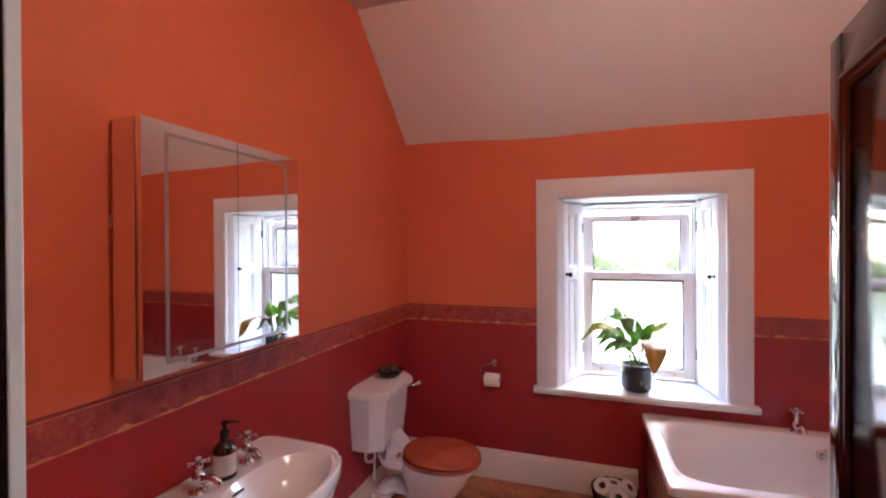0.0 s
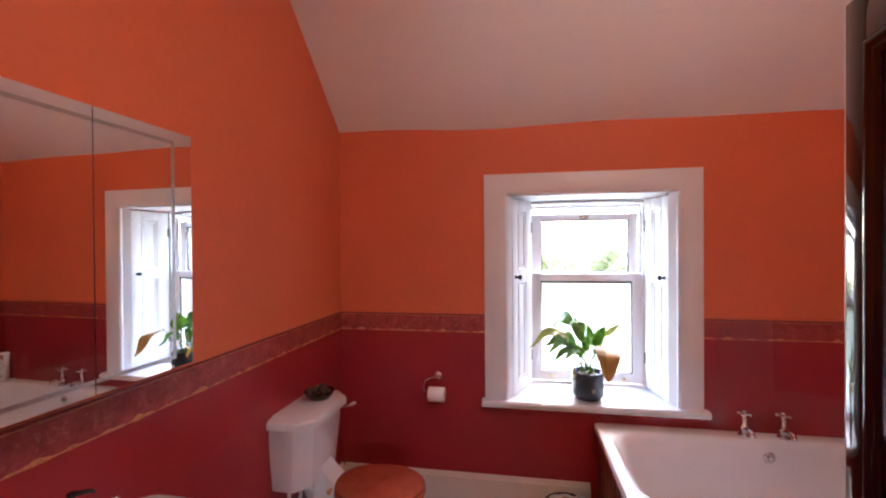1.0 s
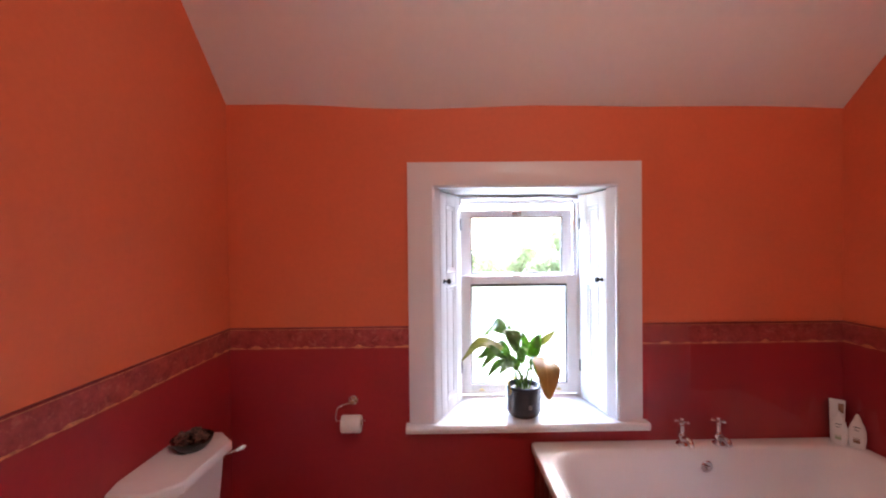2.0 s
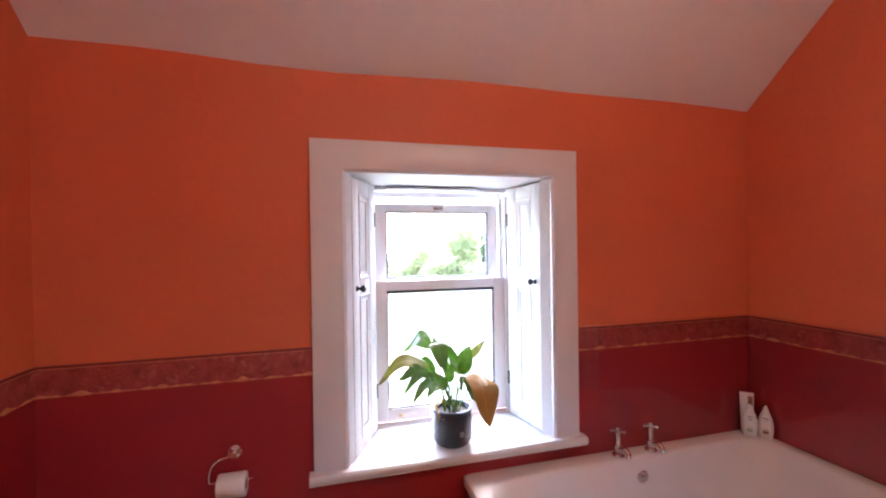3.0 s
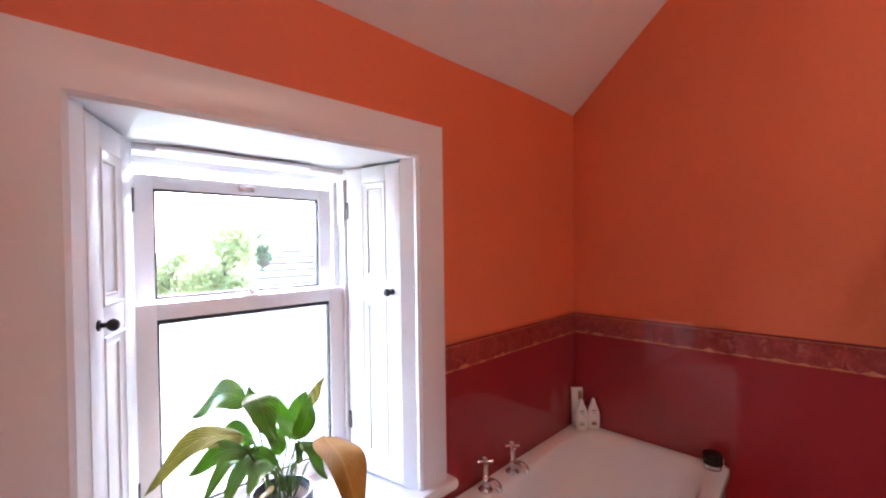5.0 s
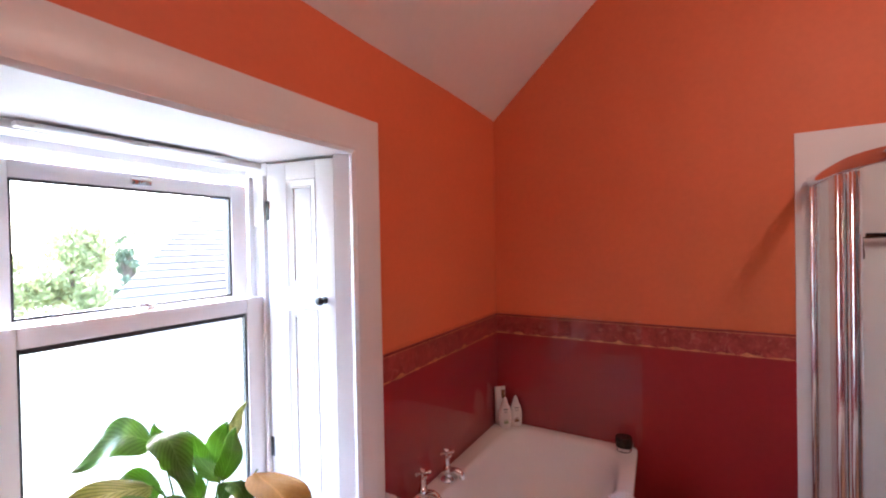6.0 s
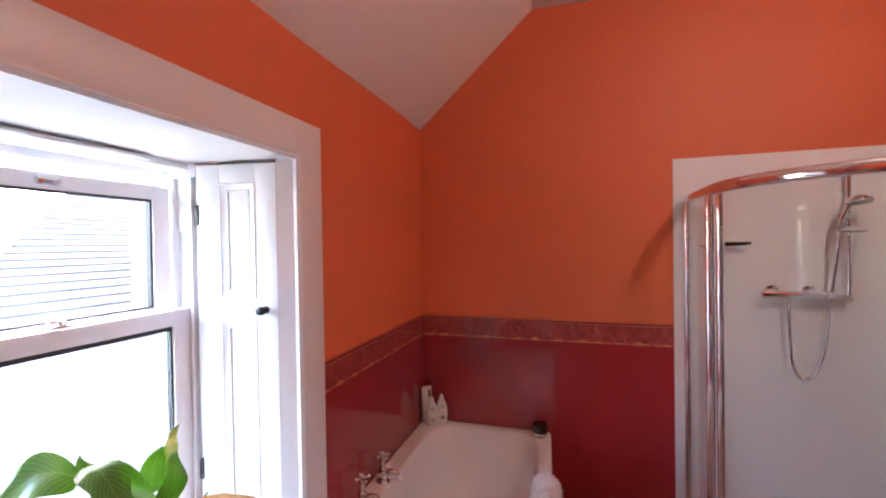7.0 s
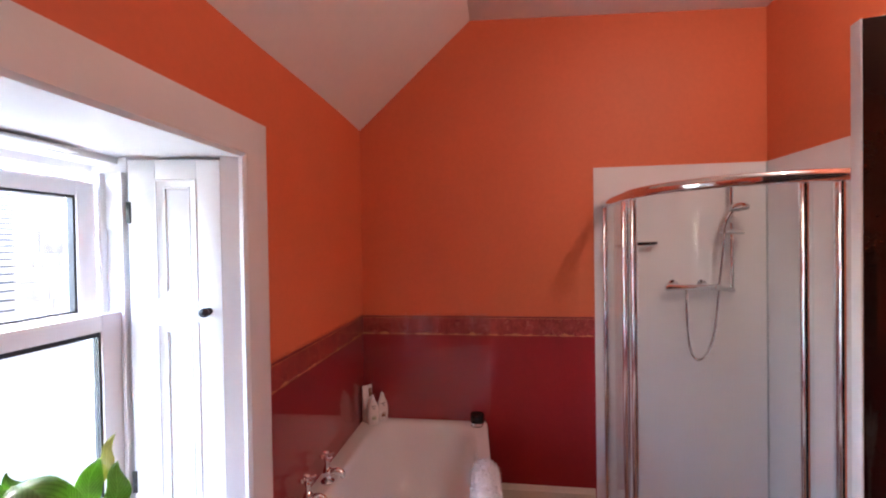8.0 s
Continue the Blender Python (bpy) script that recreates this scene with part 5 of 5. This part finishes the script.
def towel():
    # draped over the front rim
    rnd = random.Random(9)
    xa, xb = 2.40, 2.70
    y = 2.205
    root = thing("towel", ((xa + xb) / 2, y, RIM), "fluffy white bath towel hung over the tub rim", "towel")
    path = [(y + 0.062, RIM - 0.17), (y + 0.060, RIM - 0.10), (y + 0.056, RIM - 0.03), (y + 0.044, RIM + 0.010), (y + 0.02, RIM + 0.020), (y - 0.006, RIM + 0.014), (y - 0.024, RIM - 0.01), (y - 0.026, RIM - 0.10), (y - 0.026, RIM - 0.22), (y - 0.025, RIM - 0.33)]
    line = sweep([(0, a, b) for a, b in path], 6)
    bm = bmesh.new()
    th = 0.022
    loops = []
    for i, p in enumerate(line):
        d = (line[min(i + 1, len(line) - 1)] - line[max(i - 1, 0)]).normalized()
        n = Vector((0, -d.z, d.y))
        if n.dot(p - Vector((0, y + 0.02, RIM - 0.15))) < 0:
            n = -n
        ring = []
        for k in range(15):
            x = xa + (xb - xa) * k / 14 + 0.014 * (i / len(line) - 0.5)
            lump = 0.010 * noise.noise((x * 9, p.y * 9, p.z * 7)) + 0.005 * noise.noise((x * 40, p.y * 40, p.z * 40))
            edge = 0.6 if k in (0, 14) else 1.0
            ring.append(Vector((x, p.y + 0.03 * (x - 2.55) * 2.2, p.z)) + n * (th * edge + lump))
        for k in range(14, -1, -1):
            x = xa + (xb - xa) * k / 14 + 0.014 * (i / len(line) - 0.5)
            ring.append(Vector((x, p.y + 0.03 * (x - 2.55) * 2.2, p.z)) + n * 0.001)
        loops.append(ring)
    loft(bm, loops, cap0=True, cap1=True)
    part("cloth", bm, TOWEL_MAT, root)
    # loose pile on the surface
    bm = bmesh.new()
    for k in range(5200):
        i = rnd.randrange(4, len(loops) - 2)
        j = rnd.randrange(0, 15)
        p = loops[i][j].lerp(loops[i + 1][j], rnd.random())
        if j < 14:
            p = p.lerp(loops[i][j + 1], rnd.random())
        q = p + Vector((rnd.uniform(-1, 1), rnd.uniform(-1, 1), rnd.uniform(-0.4, 1))).normalized() * rnd.uniform(0.004, 0.012)
        s = Vector((rnd.uniform(-1, 1), rnd.uniform(-1, 1), rnd.uniform(-1, 1))).normalized() * 0.0012
        bm.faces.new([bm.verts.new(v) for v in (p - s, p + s, q + s, q - s)])
    tagged(part("pile", bm, TOWEL_MAT, root), kind="stuff")


towel()


# ---- plant ----
POT_AT = Vector((1.502, 3.085, 0.645))


def pot():
    root = thing("plant_pot", POT_AT, "ribbed slate grey ceramic pot on the window sill", "plant pot")
    prof = [(0.070, 0), (0.080, 0.006), (0.086, 0.020)]
    z = 0.024
    while z < 0.146:
        prof += [(0.0925, z), (0.0948, z + 0.0030), (0.0948, z + 0.0055), (0.0925, z + 0.0080), (0.0895, z + 0.0092)]
        z += 0.0108
    prof += [(0.093, 0.154), (0.093, 0.166), (0.091, 0.170), (0.085, 0.170), (0.084, 0.160)]
    bm = bmesh.new()
    lathe(bm, prof, POT_AT, 56, "z", True, False)
    part("outer_pot", bm, POT, root)
    bm = bmesh.new()
    lathe(bm, [(0.083, 0.10), (0.083, 0.158), (0.080, 0.163), (0.076, 0.158), (0.074, 0.10)], POT_AT, 48, "z", True, False)
    part("inner_pot", bm, POT_IN, root, "dark inner nursery pot rim")
    bm = bmesh.new()
    lathe(bm, [(0.073, 0.10), (0.074, 0.146), (0.05, 0.151), (0.02, 0.155), (0.004, 0.156)], POT_AT, 40)
    part("soil", bm, SOIL, root, "dark soil")
    bm = bmesh.new()
    box(bm, POT_AT.x + 0.010, POT_AT.x + 0.028, POT_AT.y - 0.0965, POT_AT.y - 0.092, POT_AT.z + 0.060, POT_AT.z + 0.082, 0.004)
    part("badge", bm, TRIM_GREY, root, "small pale badge")


pot()


def leaf(root, base, knee, tip, width, mat, sag=0.02, roll=0.0, stalk_r=0.0032, fold=0.25):
    """A stalk from the soil to the knee, and a pointed blade from the knee to the tip."""
    base, knee, tip = Vector(base), Vector(knee), Vector(tip)
    bm = bmesh.new()
    midp = base.lerp(knee, 0.55) + Vector((0, 0, 0.02))
    line = sweep([base, midp, knee], 5)
    tube(bm, line, [stalk_r * (1.25 - 0.5 * i / len(line)) for i in range(len(line))], 8)
    part("stalk", bm, STALK, root)
    run = tip - knee
    d = run.normalized()
    side = d.cross(Vector((0, 0, 1)))
    side = side.normalized() if side.length > 1e-3 else Vector((1, 0, 0))
    side = (Matrix.Rotation(math.radians(roll), 3, d) @ side).normalized()
    n = side.cross(d).normalized()
    bm = bmesh.new()
    rows = []
    S, K = 16, 4
    for i in range(S + 1):
        f = i / S
        c = knee + run * f + Vector((0, 0, sag * math.sin(math.pi * f))) + n * (0.010 * math.sin(2.2 * math.pi * f + roll))
        half = width / 2 * 1.15 * (math.sin(math.pi * f ** 0.72) ** 0.72) * (1 - 0.22 * f) + 0.0008
        row = []
        for k in range(-K, K + 1):
            u = k / K
            wav = 0.006 * math.sin(9 * f + 3 * u) * abs(u)
            row.append(c + side * half * u + n * (fold * half * abs(u) + wav - 0.12 * half * u * u))
        rows.append(row)
    rings = loft(bm, rows, close=False)
    place = {v: (k / K - 1, i / S) for i, ring in enumerate(rings) for k, v in enumerate(ring)}
    uv = bm.loops.layers.uv.new("UVMap")
    for f in bm.faces:
        for lp in f.loops:
            lp[uv].uv = place[lp.vert]
    back = bmesh.ops.duplicate(bm, geom=list(bm.faces))
    for v in [g for g in back["geom"] if isinstance(g, bmesh.types.BMVert)]:
        v.co -= n * 0.0007
    return part("leaf", bm, mat, root)


def plant():
    root = thing("house_plant", POT_AT + Vector((0, 0, 0.14)), "peace lily with green leaves and two withered golden ones", "house plant")
    O = POT_AT + Vector((0, 0, 0.155))

    def grow(k, knee, tip, width, mat, sag=0.0, roll=0.0, fold=0.15):
        """k: which stalk of the clump; knee and tip: from the middle of the soil."""
        base = O + Vector((0.03 * math.cos(k * 2.4), 0.03 * math.sin(k * 2.4), -0.02))
        leaf(root, base, O + Vector(knee), O + Vector(tip), width, mat, sag, roll, 0.0026, fold)
    # the tall leaves
    grow(0, (-0.080, 0.060, 0.300), (-0.205, 0.165, 0.255), 0.100, LEAF, 0.042, -38)
    grow(1, (-0.062, 0.075, 0.312), (-0.040, -0.050, 0.200), 0.088, LEAF, 0.018, 6)
    grow(2, (-0.045, 0.030, 0.225), (-0.056, 0.090, 0.337), 0.058, LEAF, 0.0, 5)
    # yellowing leaves arching to the side
    grow(3, (-0.110, -0.005, 0.225), (-0.352, 0.020, 0.145), 0.070, LEAF_PALE, 0.055, -40)
    grow(4, (-0.120, -0.040, 0.200), (-0.262, -0.020, 0.172), 0.058, LEAF, 0.020, -45)
    grow(5, (-0.090, 0.020, 0.175), (-0.250, -0.110, 0.130), 0.044, LEAF, 0.035, -35)
    grow(6, (-0.085, 0.000, 0.150), (-0.215, -0.130, 0.090), 0.042, LEAF, 0.030, -30)
    grow(7, (-0.030, -0.020, 0.105), (-0.125, 0.000, 0.175), 0.060, LEAF, 0.015, -50)
    grow(8, (-0.055, -0.040, 0.130), (-0.150, -0.120, 0.105), 0.050, LEAF, 0.030, -30)
    grow(9, (-0.060, 0.060, 0.170), (-0.170, 0.120, 0.185), 0.060, LEAF, 0.030, -45)
    # upright leaves on the other side
    grow(10, (0.030, -0.030, 0.165), (0.012, 0.085, 0.285), 0.054, LEAF, 0.010, 8)
    grow(11, (0.038, -0.042, 0.172), (0.092, -0.022, 0.290), 0.058, LEAF, 0.0, 55)
    grow(12, (0.055, 0.040, 0.185), (0.120, 0.070, 0.275), 0.056, LEAF, 0.010, 45)
    grow(13, (0.105, 0.060, 0.215), (0.225, 0.128, 0.290), 0.036, LEAF_PALE, 0.0, 50)
    grow(14, (-0.010, -0.010, 0.130), (-0.010, 0.040, 0.225), 0.048, LEAF, 0.0, 0)
    grow(15, (0.045, -0.050, 0.165), (0.062, -0.165, 0.085), 0.048, LEAF, 0.020, 0)
    grow(16, (0.020, -0.040, 0.110), (0.075, -0.060, 0.165), 0.044, LEAF, 0.010, 30)
    # withered leaves hanging down
    grow(18, (0.080, -0.125, 0.205), (0.050, -0.375, 0.070), 0.128, LEAF_GOLD, 0.012, -14, 0.30)
    grow(19, (-0.060, -0.050, 0.075), (-0.100, -0.075, -0.015), 0.032, LEAF_GOLD, 0.010, 30)


plant()


# ---- ceiling spotlights ----
def ceiling_light():
    at = Vector((1.62, 0.98, 2.92))
    root = thing("ceiling_light", at, "four-spot ceiling light bar, lit", "ceiling light")
    bm = box(bmesh.new(), at.x - 0.36, at.x + 0.36, at.y - 0.022, at.y + 0.022, at.z - 0.035, at.z + 0.02, 0.006)
    part("bar", bm, CHROME, root)
    for k, dx in enumerate((-0.30, -0.10, 0.10, 0.30)):
        c = at + Vector((dx, 0, -0.085))
        bm = bmesh.new()
        tube(bm, [c + Vector((0, 0, 0.055)), c + Vector((0, 0, 0.02))], 0.006, 10)
        lathe(bm, [(0.014, 0.03), (0.028, 0.022), (0.036, 0.0), (0.037, -0.012), (0.034, -0.012)], c, 24)
        s = part("spot", bm, CHROME, root)
        bm = bmesh.new()
        lathe(bm, [(0.030, -0.010), (0.026, -0.016), (0.012, -0.019)], c, 20)
        part("bulb", bm, BULB, s, "lit bulb face")
        data = bpy.data.lights.new("spot_lamp", "POINT")
        data.energy, data.color, data.shadow_soft_size = LAMP, (1.0, 0.87, 0.74), 0.035
        lamp = new("spot_lamp", data)
        lamp.location = c + Vector((0, 0, -0.075))
        lamp.parent = root
        lamp.matrix_parent_inverse = root.matrix_world.inverted()


ceiling_light()


# ---- outside the window ----
bm = bmesh.new()
grid = 24
vs = [[bm.verts.new((-400 + 800 * i / grid, -400 + 800 * j / grid, -3.2)) for j in range(grid + 1)] for i in range(grid + 1)]
for i in range(grid):
    for j in range(grid):
        bm.faces.new((vs[i][j], vs[i + 1][j], vs[i + 1][j + 1], vs[i][j + 1]))
setting("ground", bm, GRASS, "pale sunlit lawn below the window", "lawn")


def outbuilding():
    root = thing("outbuilding", (6.0, 9.5, -3.2), "low outbuilding with a hipped grey slate roof", "building")
    e_y, r_y, e_z, r_z, hip, end = 7.9, 14.9, 0.60, 3.75, 6.2, 11.4
    part("wall", box(bmesh.new(), 3.1, 11.0, e_y + 0.25, 8.5, -3.2, e_z), RENDER_MAT, root)
    bm = bmesh.new()
    loft(bm, [[(2.8, e_y, e_z), (end, e_y, e_z), (end, 16.0, e_z), (9.3, 16.0, e_z)], [(2.8 + hip, r_y, r_z), (end, r_y, r_z), (end, r_y + 0.1, r_z), (2.8 + hip, r_y + 0.1, r_z)]], cap0=True, cap1=True)
    roof = part("roof", bm, SLATE, root)
    rows = 30
    for k in range(rows):
        f0, f1 = k / rows, (k + 1.25) / rows
        def at(f, lift):
            return e_y + (r_y - e_y) * min(f, 1), e_z + (r_z - e_z) * min(f, 1) + lift
        y0, z0 = at(f0, 0.042)
        y1, z1 = at(f1, 0.012)
        xa, xb = 2.8 + hip * f0, 2.8 + hip * min(f1, 1)
        bm = bmesh.new()
        loft(bm, [[(xa, y0, z0 - 0.03), (xa, y0, z0), (xb, y1, z1), (xb, y1, z1 - 0.02)], [(end, y0, z0 - 0.03), (end, y0, z0), (end, y1, z1), (end, y1, z1 - 0.02)]], cap0=True, cap1=True)
        part("slate_course", bm, SLATE, roof)
    gable = thing("stone_gable", (8.0, 9.0, -3.2), "pale rubble stone gable wall of a house", "building")
    rnd = random.Random(3)
    core = part("wall", prism(bmesh.new(), [(4.875, 7.74), (11.0, 7.74), (11.0, 9.5), (7.2, 9.5)], "z", -3.2, 5.2), STONE, gable)
    bm = bmesh.new()
    z = -0.6
    while z < 4.6:
        h = rnd.uniform(0.14, 0.26)
        x = 4.875
        while x < 10.9:
            w = rnd.uniform(0.18, 0.5)
            box(bm, x + 0.002, min(x + w, 11.0) - 0.002, 7.732 + rnd.uniform(-0.005, 0.005), 7.76, z + 0.002, z + h - 0.002, 0.006)
            x += w
        z += h
    tagged(part("facing_stones", bm, STONE, core), kind="stuff")


outbuilding()


def tree(at, height, spread, count, mat, label, seed, shape=1.0):
    rnd = random.Random(seed)
    at = Vector(at)
    root = thing("tree", at, label, "tree", "trees beyond the lawn")
    bm = bmesh.new()
    top = at + Vector((0, 0, height * 0.8))
    tube(bm, sweep([at, at + Vector((0.1, 0.05, height * 0.35)), top], 6), [0.16 * height / 5 * (1 - 0.07 * i) for i in range(13)], 10)
    hubs = []
    for k in range(11 if shape >= 1 else 44):
        f = rnd.uniform(0.3, 0.95)
        a = rnd.uniform(0, 6.28)
        r = spread * rnd.uniform(0.35, 0.85) * (1 - abs(f - 0.55)) ** shape
        s = at + Vector((0.05, 0.03, height * f * 0.75))
        e = at + Vector((r * math.cos(a), r * math.sin(a), height * f))
        tube(bm, sweep([s, s.lerp(e, 0.5) + Vector((0, 0, -0.1)), e], 3), [0.05, 0.045, 0.04, 0.03, 0.025, 0.02, 0.012], 6)
        hubs.append(e)
    hubs.append(top)
    part("trunk", bm, BARK, root)
    verts, faces = [], []
    for k in range(count):
        h = rnd.choice(hubs)
        p = h + Vector((rnd.gauss(0, 1), rnd.gauss(0, 1), rnd.gauss(0, 0.85))) * spread * 0.24
        d = Vector((rnd.gauss(0, 1), rnd.gauss(0, 1), rnd.gauss(0, 1))).normalized()
        s = d.orthogonal().normalized()
        size = max(spread, 0.9) / 2
        l, w = rnd.uniform(0.10, 0.22) * size, rnd.uniform(0.05, 0.10) * size
        i = len(verts)
        verts += [p - d * l, p + s * w, p + d * l, p - s * w]
        faces.append((i, i + 1, i + 2, i + 3))
    mesh = bpy.data.meshes.new("crown")
    mesh.from_pydata(verts, [], faces)
    mesh.materials.append(mat)
    crown = new("crown", mesh)
    crown.parent = root
    crown.matrix_parent_inverse = root.matrix_world.inverted()


tree((9.45, 29, -3.2), 6.4, 2.1, 5600, FOLIAGE, "tall leafy tree beyond the lawn", 1)
tree((7.0, 31, -3.2), 4.4, 1.8, 3200, FOLIAGE, "low leafy tree beyond the lawn", 2)
tree((4.4, 33, -3.2), 4.2, 2.0, 3200, FOLIAGE, "low leafy tree beyond the lawn", 3)
tree((1.6, 34, -3.2), 4.2, 2.2, 3200, FOLIAGE, "low leafy tree beyond the lawn", 4)
tree((-2.0, 34, -3.2), 4.2, 2.4, 3200, FOLIAGE, "low leafy tree beyond the lawn", 5)
tree((8.45, 20.5, -3.2), 5.8, 0.42, 3200, FOLIAGE_DARK, "narrow dark conifer behind the outbuilding", 6, 0.4)
